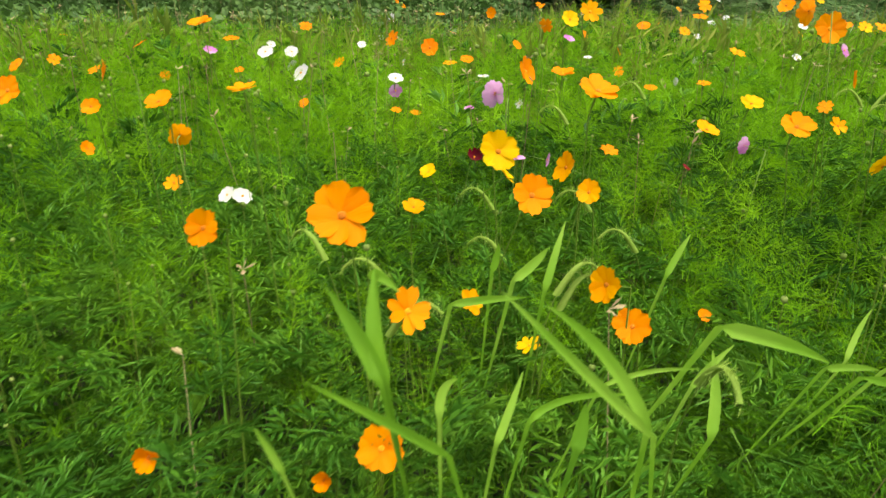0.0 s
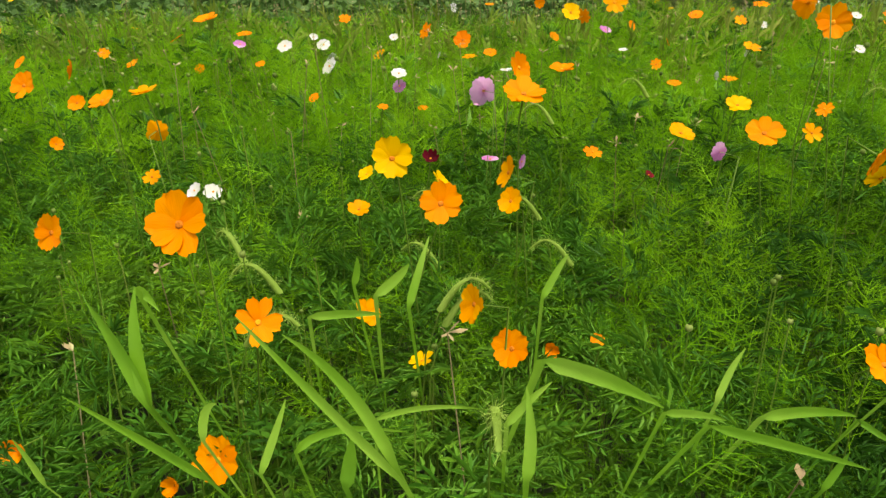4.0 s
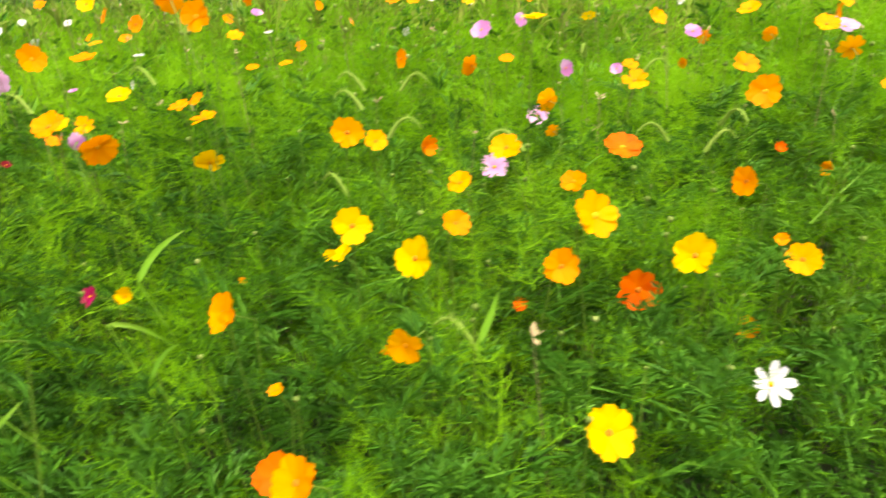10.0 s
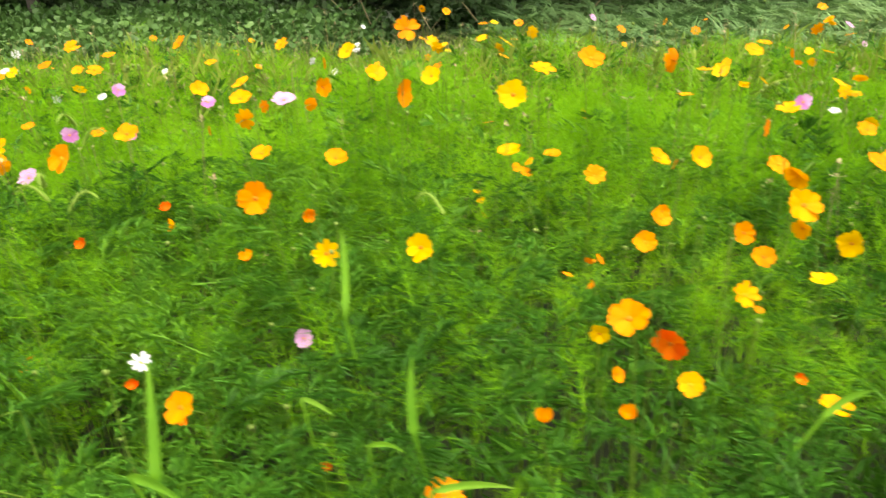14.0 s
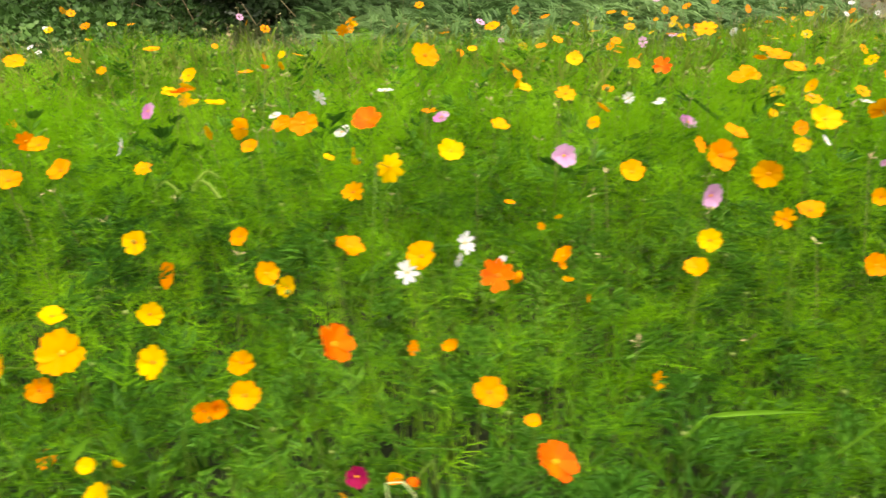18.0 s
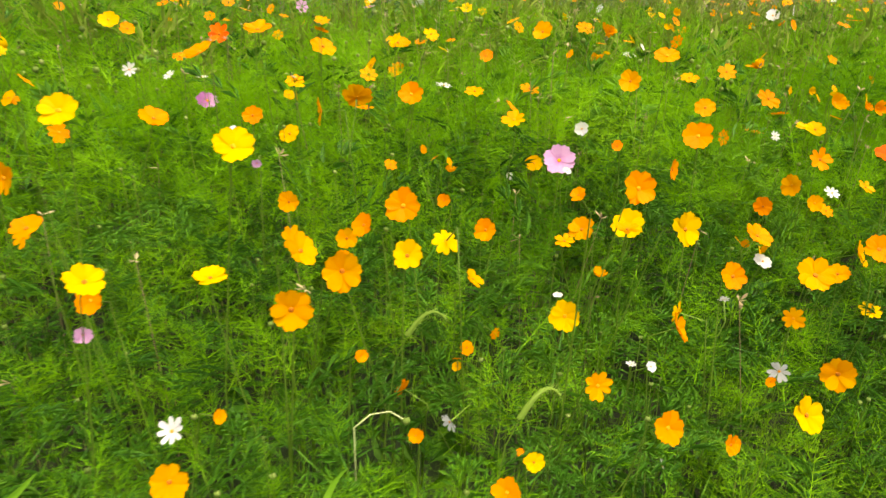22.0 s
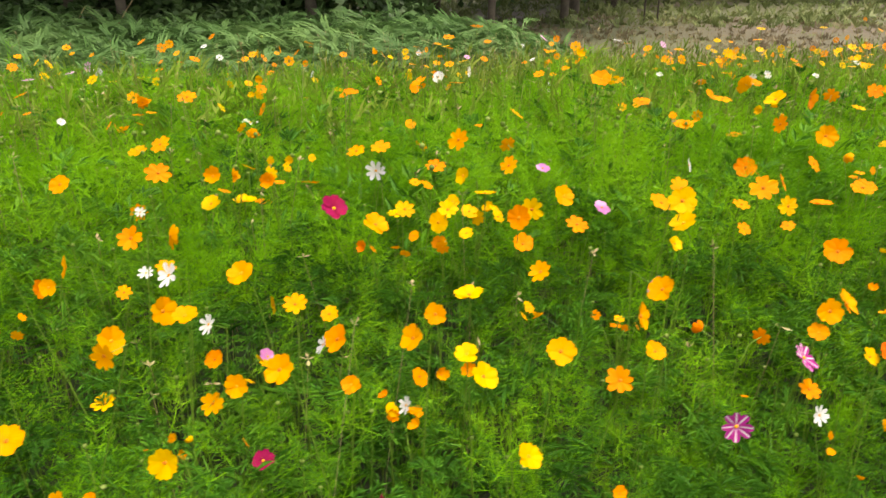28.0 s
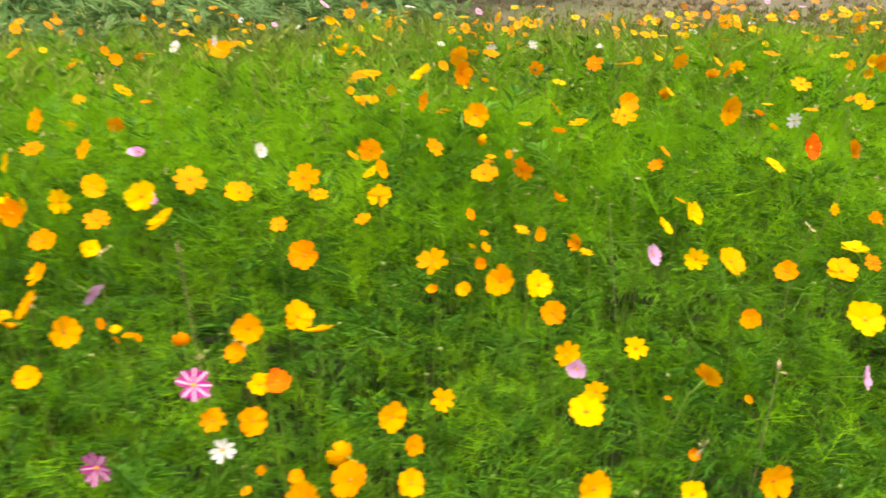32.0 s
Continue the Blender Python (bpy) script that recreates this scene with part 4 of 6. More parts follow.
bloom("orange", 7.113, 1.832, 0.588, 0.030, "up", "cup", False)
bloom("yellow", 7.126, 1.640, 0.696, 0.051)
bloom("yellow", 7.113, 1.863, 0.732, 0.056, "up", "full")
bloom("yellow", 7.119, 2.357, 0.817, 0.048, "side", "full")
bloom("yellow", 7.187, 1.521, 0.635, 0.043)
bloom("orange", 7.186, 1.478, 0.543, 0.071)
bloom("white", 7.194, 3.803, 0.859, 0.047, "side", "daisy", False)
spray("yellow", 7.174, 2.228, 0.773, 0.037, 5)
spray("gold", 7.246, 1.990, 0.637, 0.023, 5)
bloom("gold", 7.252, 2.620, 0.831, 0.044, "side", "star", False)
bloom("gold", 7.241, 2.454, 0.816, 0.054, "front", "star", False)
bloom("gold", 7.255, 1.680, 0.718, 0.052)
bloom("orange", 7.251, 2.186, 0.704, 0.054, "up", "full")
bloom("yellow", 7.276, 2.241, 0.769, 0.059, "front", "star")
bloom("gold", 7.281, 2.090, 0.676, 0.055, "front", "star")
bloom("pink", 7.337, 2.506, 0.794, 0.040, "up", "broad", False)
bloom("orange", 7.349, 1.651, 0.681, 0.048, "front", "star")
bloom("gold", 7.349, 2.242, 0.801, 0.053)
bloom("orange", 7.372, 2.177, 0.755, 0.055, "up", "star", False)
bloom("pink", 7.444, 2.258, 0.768, 0.045, "front", "broad", False)
bloom("gold", 7.436, 1.856, 0.690, 0.055)
bloom("gold", 7.444, 1.777, 0.783, 0.053)
bloom("gold", 7.433, 1.744, 0.679, 0.040)
bloom("pink", 7.466, 1.910, 0.733, 0.045, "side", "broad")
spray("orange", 7.451, 1.991, 0.590, 0.025, 5)
bloom("orange", 7.518, 2.698, 0.998, 0.058)
bloom("striped", 7.553, 1.652, 0.589, 0.053, "front", "star")
bloom("yellow", 7.558, 2.029, 0.812, 0.058)
bloom("gold", 7.613, 2.345, 0.749, 0.065, "up", "full", False)
bloom("orange", 7.591, 1.939, 0.614, 0.031, "side", "cup", False)
bloom("white", 7.670, 2.347, 0.846, 0.037, "side", "broad", False)
bloom("striped", 7.682, 1.721, 0.679, 0.058, "front", "star")
bloom("orange", 7.695, 1.897, 0.621, 0.038, "side", "star", False)
spray("yellow", 7.686, 3.805, 0.931, 0.045, 3)
bloom("white", 7.718, 1.698, 0.578, 0.040, "front", "daisy")
bloom("orange", 7.703, 1.719, 0.616, 0.040, "front", "star")
spray("gold", 7.747, 1.687, 0.507, 0.018, 3)
bloom("gold", 7.753, 1.792, 0.732, 0.050)
spray("yellow", 7.742, 3.527, 0.863, 0.041, 5)
bloom("yellow", 7.784, 1.704, 0.690, 0.037)
bloom("orange", 7.790, 1.622, 0.691, 0.044)
bloom("gold", 7.795, 2.301, 0.759, 0.048, "up", "full", False)
spray("gold", 7.813, 2.934, 0.847, 0.032, 4)
bloom("deep", 7.811, 1.697, 0.700, 0.040)
bloom("gold", 7.817, 1.849, 0.718, 0.055)
bloom("orange", 7.824, 1.924, 0.792, 0.056)
bloom("gold", 7.860, 1.779, 0.732, 0.047, "up", "full")
spray("orange", 7.863, 2.412, 0.813, 0.041, 2)
bloom("gold", 7.879, 1.489, 0.684, 0.046)
bloom("gold", 7.890, 2.746, 0.933, 0.055, "front", "full", False)
bloom("orange", 7.893, 2.253, 0.722, 0.035, "up", "full", False)
bloom("gold", 7.894, 1.736, 0.530, 0.044, "side", "cup", False)
bloom("orange", 7.929, 1.520, 0.680, 0.053)
bloom("gold", 7.928, 2.384, 0.788, 0.046, "side", "full", False)
bloom("orange", 7.932, 2.200, 0.794, 0.049)
bloom("gold", 7.970, 1.724, 0.614, 0.048)
bloom("gold", 8.001, 1.539, 0.655, 0.037, "up", "full")
bloom("yellow", 8.022, 2.695, 0.940, 0.064, "up", "full")
bloom("orange", 8.026, 2.650, 0.880, 0.052, "side", "star", False)
bloom("gold", 8.038, 2.111, 0.621, 0.024, "up", "cup", False)
bloom("orange", 8.038, 2.009, 0.737, 0.058, "front", "star")
bloom("orange", 8.052, 2.483, 0.810, 0.046, "front", "full", False)
bloom("gold", 8.049, 1.799, 0.588, 0.042, "front", "star")
bloom("white", 8.110, 4.079, 0.806, 0.036, "front", "daisy", False)
bloom("orange", 8.123, 2.701, 0.943, 0.068, "side", "full")
bloom("gold", 8.144, 3.197, 0.902, 0.064, "side", "full", False)
bloom("gold", 8.146, 1.864, 0.771, 0.056)
spray("gold", 8.152, 2.195, 0.680, 0.024, 3)
bloom("gold", 8.160, 2.647, 0.846, 0.067)
spray("gold", 8.188, 2.495, 0.782, 0.029, 4)
bloom("yellow", 8.211, 1.890, 0.750, 0.051)
spray("yellow", 8.223, 3.114, 0.841, 0.035, 3)
bloom("orange", 8.219, 1.794, 0.752, 0.041)
bloom("gold", 8.225, 1.510, 0.669, 0.048)
bloom("yellow", 8.232, 1.602, 0.713, 0.047)
bloom("gold", 8.236, 1.756, 0.700, 0.046, "front", "star")
bloom("orange", 8.243, 2.361, 0.792, 0.058, "side", "star")
bloom("white", 8.272, 3.434, 0.884, 0.048, "side", "daisy", False)
spray("gold", 8.260, 2.177, 0.716, 0.033, 3)
bloom("gold", 8.297, 1.785, 0.609, 0.040, "front", "star")
bloom("yellow", 8.332, 1.731, 0.726, 0.038, "front", "star")
spray("gold", 8.347, 2.493, 0.847, 0.041, 3)
spray("gold", 8.352, 2.149, 0.688, 0.032, 2)
bloom("yellow", 8.389, 1.590, 0.578, 0.042)
bloom("orange", 8.373, 3.040, 0.891, 0.049, "side", "full", False)
bloom("pink", 8.413, 1.938, 0.780, 0.041, "front", "broad")
bloom("gold", 8.415, 1.664, 0.721, 0.039, "side", "full")
bloom("gold", 8.473, 2.840, 0.771, 0.062, "up", "star")
bloom("orange", 8.455, 1.747, 0.509, 0.023, "front", "cup", False)
bloom("white", 8.466, 3.733, 0.855, 0.039, "front", "daisy", False)
bloom("gold", 8.485, 1.805, 0.831, 0.047, "up", "full")
bloom("gold", 8.509, 1.607, 0.585, 0.057)
bloom("orange", 8.536, 2.594, 0.890, 0.056)
bloom("yellow", 8.535, 2.042, 0.721, 0.047, "front", "star")
bloom("orange", 8.547, 1.833, 0.715, 0.039)
bloom("orange", 8.574, 3.134, 0.890, 0.058, "front", "full", False)
spray("orange", 8.602, 2.472, 0.799, 0.037, 2)
bloom("yellow", 8.589, 2.222, 0.741, 0.055)
bloom("gold", 8.610, 2.902, 0.929, 0.058, "front", "full", False)
spray("gold", 8.716, 2.859, 0.852, 0.036, 3)
bloom("orange", 8.710, 2.034, 0.697, 0.045)
bloom("gold", 8.779, 2.562, 0.877, 0.073)
bloom("white", 8.778, 3.921, 0.821, 0.039, "up", "broad", False)
bloom("gold", 8.818, 3.042, 0.910, 0.054, "side", "star", False)
spray("yellow", 8.858, 3.403, 0.869, 0.039, 4)
bloom("yellow", 8.832, 2.390, 0.791, 0.054, "up", "full", False)
bloom("white", 8.865, 2.543, 0.684, 0.014, "side", "broad", False)
bloom("yellow", 8.882, 2.110, 0.705, 0.057)
spray("gold", 8.901, 3.011, 0.872, 0.038, 3)
bloom("deep", 8.927, 2.427, 0.822, 0.070, "side", "full")
bloom("orange", 8.933, 2.117, 0.672, 0.040, "front", "star", False)
spray("orange", 8.945, 2.704, 0.858, 0.038, 3)
bloom("white", 8.994, 2.641, 0.830, 0.042, "side", "daisy", False)
spray("orange", 9.000, 2.242, 0.721, 0.036, 3)
bloom("orange", 9.063, 2.471, 0.803, 0.052, "side", "full", False)
bloom("gold", 9.070, 2.787, 0.894, 0.058, "up", "star", False)
bloom("gold", 9.088, 3.246, 0.857, 0.051, "side", "full", False)
spray("gold", 9.185, 2.691, 0.876, 0.044, 2)
spray("yellow", 9.399, 3.120, 0.886, 0.040, 3)
bloom("gold", 9.428, 3.012, 0.913, 0.052, "side", "full", False)

bloom("gold", -0.636, 1.445, 1.019, 0.033, "front", "full", False)
bloom("pink", -0.519, 2.242, 0.931, 0.042, "up", "broad", False)
bloom("orange", -0.460, 1.353, 0.959, 0.037, "front", "full", True)
bloom("orange", -0.397, 1.188, 0.927, 0.026, "front", "full", True)
bloom("orange", -0.394, 2.090, 0.901, 0.030, "up", "full", False)
bloom("white", -0.321, 2.456, 0.897, 0.046, "up", "broad", False)
bloom("white", -0.277, 2.365, 0.844, 0.060, "up", "broad", False)
bloom("gold", -0.219, 2.802, 0.808, 0.052, "up", "full", False)
bloom("white", -0.096, 2.525, 0.912, 0.031, "up", "broad", False)
bloom("orange", 0.086, 1.604, 0.900, 0.025, "front", "full", False)
bloom("yellow", 0.170, 1.141, 0.906, 0.030, "front", "full", True)
bloom("gold", 0.201, 2.195, 0.906, 0.046, "up", "full", False)
bloom("orange", 0.256, 2.271, 0.905, 0.041, "up", "full", False)
bloom("yellow", 0.291, 1.107, 0.912, 0.034, "front", "full", True)
bloom("white", 0.305, 2.241, 0.859, 0.038, "up", "broad", False)
bloom("orange", 0.518, 0.820, 0.828, 0.018, "front", "full", True)
bloom("pink", 0.600, 2.497, 0.939, 0.040, "up", "broad", False)
bloom("wine", 0.610, 1.231, 0.888, 0.018, "front", "full", True)
bloom("white", 0.654, 2.430, 0.888, 0.032, "up", "broad", False)
bloom("orange", 0.757, 2.426, 0.845, 0.039, "up", "full", False)
bloom("gold", 0.854, 1.709, 1.013, 0.040, "front", "full", False)
bloom("gold", 0.873, 1.947, 0.898, 0.039, "up", "full", False)
bloom("orange", 1.177, 1.881, 1.056, 0.034, "front", "full", False)
bloom("white", 1.221, 2.193, 1.015, 0.030, "up", "broad", False)
bloom("orange", 1.237, 0.777, 0.803, 0.018, "front", "full", True)
bloom("gold", 1.328, 2.398, 1.056, 0.040, "up", "full", False)
bloom("yellow", 1.334, 2.073, 1.028, 0.041, "up", "full", False)
bloom("pink", 1.382, 1.858, 0.989, 0.048, "front", "broad", False)
bloom("orange", 1.437, 1.945, 0.904, 0.039, "up", "full", False)
bloom("gold", 1.466, 1.276, 0.909, 0.054, "front", "full", True)
bloom("orange", 1.479, 2.237, 1.008, 0.050, "up", "full", False)
bloom("orange", 1.568, 1.136, 0.909, 0.037, "front", "full", True)
bloom("gold", 1.704, 2.563, 0.982, 0.046, "up", "full", False)
bloom("orange", 1.873, 1.164, 0.811, 0.022, "front", "full", True)
bloom("deep", 1.969, 0.884, 0.699, 0.025, "front", "full", True)
bloom("orange", 2.673, 0.900, 0.653, 0.059, "front", "full", True)
bloom("gold", 2.819, 2.064, 1.022, 0.072, "up", "full", False)
bloom("orange", 3.032, 1.482, 0.840, 0.028, "front", "full", True)
bloom("gold", 3.149, 1.924, 0.977, 0.039, "front", "full", False)
bloom("gold", 3.300, 1.947, 1.074, 0.043, "front", "full", False)
bloom("gold", 3.327, 2.260, 1.000, 0.027, "up", "full", False)
bloom("yellow", 3.411, 2.629, 0.920, 0.057, "up", "full", False)
bloom("gold", 3.444, 2.332, 1.042, 0.043, "up", "full", False)
bloom("gold", 3.590, 1.094, 0.850, 0.024, "front", "full", True)
bloom("yellow", 3.678, 1.074, 0.739, 0.036, "front", "full", True)
bloom("white", 3.722, 2.472, 0.817, 0.041, "up", "broad", False)
bloom("yellow", 3.829, 1.314, 0.766, 0.042, "front", "full", True)
bloom("yellow", 3.856, 1.043, 0.644, 0.045, "front", "full", True)
bloom("yellow", 3.887, 0.997, 0.737, 0.022, "front", "full", True)
bloom("orange", 3.887, 1.727, 0.922, 0.037, "front", "full", True)
bloom("orange", 3.944, 1.948, 0.915, 0.063, "front", "full", False)
bloom("orange", 3.944, 1.195, 0.669, 0.036, "front", "full", True)
bloom("white", 3.956, 2.319, 0.800, 0.053, "up", "broad", False)
bloom("yellow", 3.970, 1.585, 0.676, 0.046, "front", "full", True)
bloom("orange", 4.226, 1.145, 0.588, 0.022, "front", "full", True)
bloom("gold", 4.228, 1.998, 1.052, 0.062, "front", "full", False)
bloom("pink", 4.233, 2.461, 0.803, 0.053, "up", "broad", False)
bloom("yellow", 4.295, 1.673, 0.918, 0.054, "front", "full", True)
bloom("yellow", 4.325, 2.704, 0.966, 0.036, "up", "full", False)
bloom("orange", 4.421, 1.160, 0.678, 0.023, "front", "full", True)
bloom("gold", 4.549, 2.010, 0.954, 0.051, "front", "full", False)
bloom("orange", 4.789, 2.433, 0.949, 0.036, "up", "full", False)
bloom("orange", 4.789, 2.831, 0.803, 0.045, "up", "full", False)
bloom("orange", 4.832, 1.894, 0.859, 0.039, "front", "full", False)
bloom("pink", 4.957, 2.436, 0.776, 0.054, "up", "broad", False)
bloom("pink", 5.032, 1.419, 0.743, 0.024, "front", "broad", True)
bloom("gold", 5.042, 2.644, 1.013, 0.072, "up", "full", False)
bloom("white", 5.128, 1.955, 0.844, 0.029, "front", "broad", False)
bloom("orange", 5.133, 2.103, 0.836, 0.041, "front", "full", False)
bloom("pink", 5.189, 1.821, 0.832, 0.018, "front", "broad", True)
bloom("gold", 5.191, 1.284, 0.491, 0.051, "front", "full", True)
bloom("yellow", 5.192, 2.207, 0.765, 0.048, "front", "full", False)
bloom("gold", 5.195, 1.394, 0.629, 0.021, "front", "full", True)
bloom("gold", 5.224, 2.739, 0.859, 0.072, "up", "full", False)
bloom("gold", 5.242, 1.219, 0.533, 0.042, "front", "full", True)
bloom("gold", 5.347, 1.735, 0.729, 0.039, "front", "full", True)
bloom("orange", 5.353, 2.368, 0.784, 0.049, "up", "full", False)
bloom("orange", 5.380, 1.487, 0.659, 0.021, "front", "full", True)
bloom("orange", 5.421, 1.864, 0.817, 0.025, "front", "full", False)
bloom("gold", 5.435, 3.022, 0.734, 0.062, "up", "full", False)
bloom("orange", 5.455, 1.327, 0.650, 0.021, "front", "full", True)
bloom("yellow", 5.511, 2.275, 0.980, 0.036, "up", "full", False)
bloom("orange", 5.517, 1.800, 0.773, 0.026, "front", "full", True)
bloom("orange", 5.594, 1.286, 0.472, 0.038, "front", "full", True)
bloom("orange", 5.665, 1.471, 0.919, 0.024, "front", "full", True)
bloom("yellow", 5.681, 1.302, 0.474, 0.072, "front", "full", True)
bloom("orange", 5.708, 2.808, 0.829, 0.045, "up", "full", False)
bloom("orange", 5.709, 2.272, 0.816, 0.047, "front", "full", False)
bloom("yellow", 5.756, 2.190, 0.707, 0.041, "front", "full", False)
bloom("white", 5.766, 1.923, 0.787, 0.018, "front", "broad", False)
bloom("gold", 5.797, 2.538, 0.797, 0.056, "up", "full", False)
bloom("white", 5.805, 1.467, 0.650, 0.019, "front", "broad", True)
bloom("orange", 5.889, 1.857, 0.759, 0.024, "front", "full", True)
bloom("orange", 5.911, 2.078, 0.788, 0.026, "front", "full", False)
bloom("orange", 5.916, 1.279, 0.478, 0.043, "front", "full", True)
bloom("orange", 5.995, 1.467, 0.620, 0.018, "front", "full", True)
bloom("gold", 6.012, 2.142, 0.969, 0.056, "front", "full", False)
bloom("white", 6.080, 2.502, 0.922, 0.022, "up", "broad", False)
bloom("gold", 6.136, 3.301, 0.842, 0.072, "up", "full", False)
bloom("gold", 6.245, 2.550, 0.833, 0.056, "up", "full", False)
bloom("gold", 6.294, 1.931, 0.719, 0.039, "front", "full", True)
bloom("orange", 6.421, 1.359, 0.596, 0.037, "front", "full", True)
bloom("orange", 6.456, 1.373, 0.608, 0.053, "front", "full", True)
bloom("orange", 6.538, 2.680, 0.642, 0.055, "up", "full", False)
bloom("orange", 6.573, 1.450, 0.624, 0.021, "front", "full", True)
bloom("orange", 6.588, 1.959, 0.537, 0.042, "front", "full", True)
bloom("orange", 6.658, 2.783, 0.672, 0.063, "up", "full", False)
bloom("pink", 6.683, 2.017, 0.509, 0.039, "front", "broad", False)
bloom("yellow", 6.686, 2.100, 0.593, 0.039, "front", "full", False)
bloom("orange", 6.800, 2.793, 0.949, 0.045, "up", "full", False)
bloom("gold", 6.851, 2.420, 0.864, 0.052, "up", "full", False)
bloom("gold", 6.912, 2.411, 0.877, 0.051, "up", "full", False)
bloom("yellow", 6.981, 2.185, 0.790, 0.045, "front", "full", False)
bloom("gold", 7.002, 2.697, 0.993, 0.045, "up", "full", False)
bloom("orange", 7.051, 2.586, 0.778, 0.062, "up", "full", False)
bloom("yellow", 7.056, 2.181, 0.760, 0.052, "front", "full", False)
bloom("orange", 7.057, 2.176, 0.713, 0.035, "front", "full", False)
bloom("yellow", 7.091, 2.277, 0.778, 0.033, "front", "full", False)
bloom("yellow", 7.129, 2.238, 0.766, 0.043, "front", "full", False)
bloom("yellow", 7.160, 2.170, 0.832, 0.048, "front", "full", False)
bloom("orange", 7.233, 2.137, 0.786, 0.055, "front", "full", False)
bloom("orange", 7.325, 1.514, 0.571, 0.026, "front", "full", True)
bloom("yellow", 7.494, 1.886, 0.824, 0.032, "front", "full", True)
bloom("yellow", 7.541, 2.005, 0.868, 0.059, "front", "full", True)
bloom("gold", 7.583, 2.132, 0.854, 0.064, "front", "full", False)
bloom("orange", 7.734, 1.779, 0.696, 0.037, "front", "full", True)
bloom("orange", 7.738, 2.143, 0.756, 0.035, "front", "full", False)
bloom("orange", 7.786, 2.188, 0.837, 0.064, "front", "full", False)
bloom("orange", 7.821, 3.315, 0.819, 0.072, "up", "full", False)
bloom("orange", 7.858, 1.549, 0.660, 0.021, "front", "full", True)
bloom("gold", 7.859, 2.954, 0.812, 0.066, "up", "full", False)
bloom("orange", 7.895, 2.534, 0.787, 0.061, "up", "full", False)
bloom("yellow", 7.926, 2.332, 0.744, 0.053, "front", "full", False)
bloom("orange", 8.003, 1.655, 0.617, 0.035, "front", "full", True)
bloom("orange", 8.088, 3.093, 0.746, 0.057, "up", "full", False)
bloom("gold", 8.091, 1.937, 0.718, 0.030, "front", "full", True)
bloom("orange", 8.115, 2.161, 0.767, 0.026, "front", "full", False)
bloom("orange", 8.127, 2.015, 0.729, 0.026, "front", "full", True)
bloom("orange", 8.166, 2.432, 0.760, 0.064, "front", "full", False)
bloom("pink", 8.247, 1.730, 0.693, 0.032, "front", "broad", True)
bloom("orange", 8.270, 3.403, 0.876, 0.060, "up", "full", False)
bloom("yellow", 8.434, 2.973, 0.862, 0.044, "up", "full", False)
bloom("yellow", 8.478, 2.076, 0.773, 0.041, "front", "full", True)
bloom("gold", 8.544, 2.641, 0.845, 0.072, "up", "full", False)
bloom("pink", 8.693, 1.734, 0.667, 0.040, "front", "broad", True)
bloom("yellow", 8.730, 1.819, 0.719, 0.064, "front", "full", True)
bloom("gold", 8.775, 1.973, 0.727, 0.057, "front", "full", True)
bloom("orange", 9.124, 3.101, 0.925, 0.053, "up", "full", False)

# smaller ones between them
FARTHER = []


def speck(hue, x, y, z, size):
    FARTHER.append((hue, x, y, z, size))


speck("orange", 4.415, 1.868, 0.742, 0.026)
speck("orange", 6.715, 1.698, 0.525, 0.021)
speck("orange", 8.610, 2.350, 0.720, 0.030)
speck("orange", 6.968, 3.375, 0.861, 0.044)
speck("orange", 8.099, 3.391, 0.835, 0.043)
speck("orange", 0.113, 1.921, 0.820, 0.031)
speck("orange", 7.193, 2.994, 0.801, 0.036)
speck("orange", 0.438, 2.631, 0.899, 0.041)
speck("orange", 0.370, 3.120, 0.960, 0.048)
speck("orange", 1.300, 1.030, 0.680, 0.017)
speck("orange", 3.185, 1.340, 0.708, 0.019)
speck("orange", 4.266, 3.288, 0.871, 0.039)
speck("orange", 6.700, 1.520, 0.460, 0.018)
speck("orange", 2.952, 2.373, 0.834, 0.033)
speck("orange", 4.154, 1.119, 0.579, 0.015)
speck("orange", 1.020, 1.188, 0.697, 0.018)
speck("orange", -0.680, 2.270, 0.850, 0.035)
speck("orange", 5.625, 1.469, 0.487, 0.015)
speck("orange", 0.709, 2.821, 0.910, 0.039)
speck("orange", 0.160, 3.240, 0.940, 0.046)
speck("orange", 8.239, 3.901, 0.877, 0.045)
speck("orange", 0.835, 2.789, 0.856, 0.035)
speck("orange", 8.610, 1.890, 0.510, 0.018)
speck("orange", 7.660, 1.849, 0.514, 0.016)
speck("orange", 8.470, 1.910, 0.500, 0.015)

for hue in sorted({f[0] for f in FARTHER}):
    some, stalks = [], []
    for k, (h, x, y, z, size) in enumerate(FARTHER):
        if h != hue:
            continue
        r = random.Random(k)
        head = np.array((pose(0, 0, 0, 0, 0, r.gauss(0, 40)) @ pose(0, 0, 0, r.gauss(38, 20), 0, r.uniform(0, 90))).to_3x3())
        for a in np.arange(8) * math.pi / 4:
            pv, pq = petal_points(0.6, 0.1, 1.0, 0.03, int(a * 10))
            c, s = math.cos(a), math.sin(a)
            pv = pv @ np.array([[c, s, 0], [-s, c, 0], [0, 0, 1]])
            some.append((pv @ head.T * size * 0.5 + (x, y, z), pq))
        stalks.append(tube([(x, y + 0.03, 0), (x, y + 0.015, z * 0.6), (x, y, z - 0.004)], (0.0022, 0.0017, 0.0012), 3))
    plain("small_flowers", mesh_of("small_flowers", *joined(some), PETALS[hue], True), f"smaller {WORDS[hue]} cosmos flowers further in", "flowers")
    plain("flower_stalks", mesh_of("flower_stalks", *joined(stalks), M_STEM, True), "thin green stalks of the smaller flowers", "stalks")

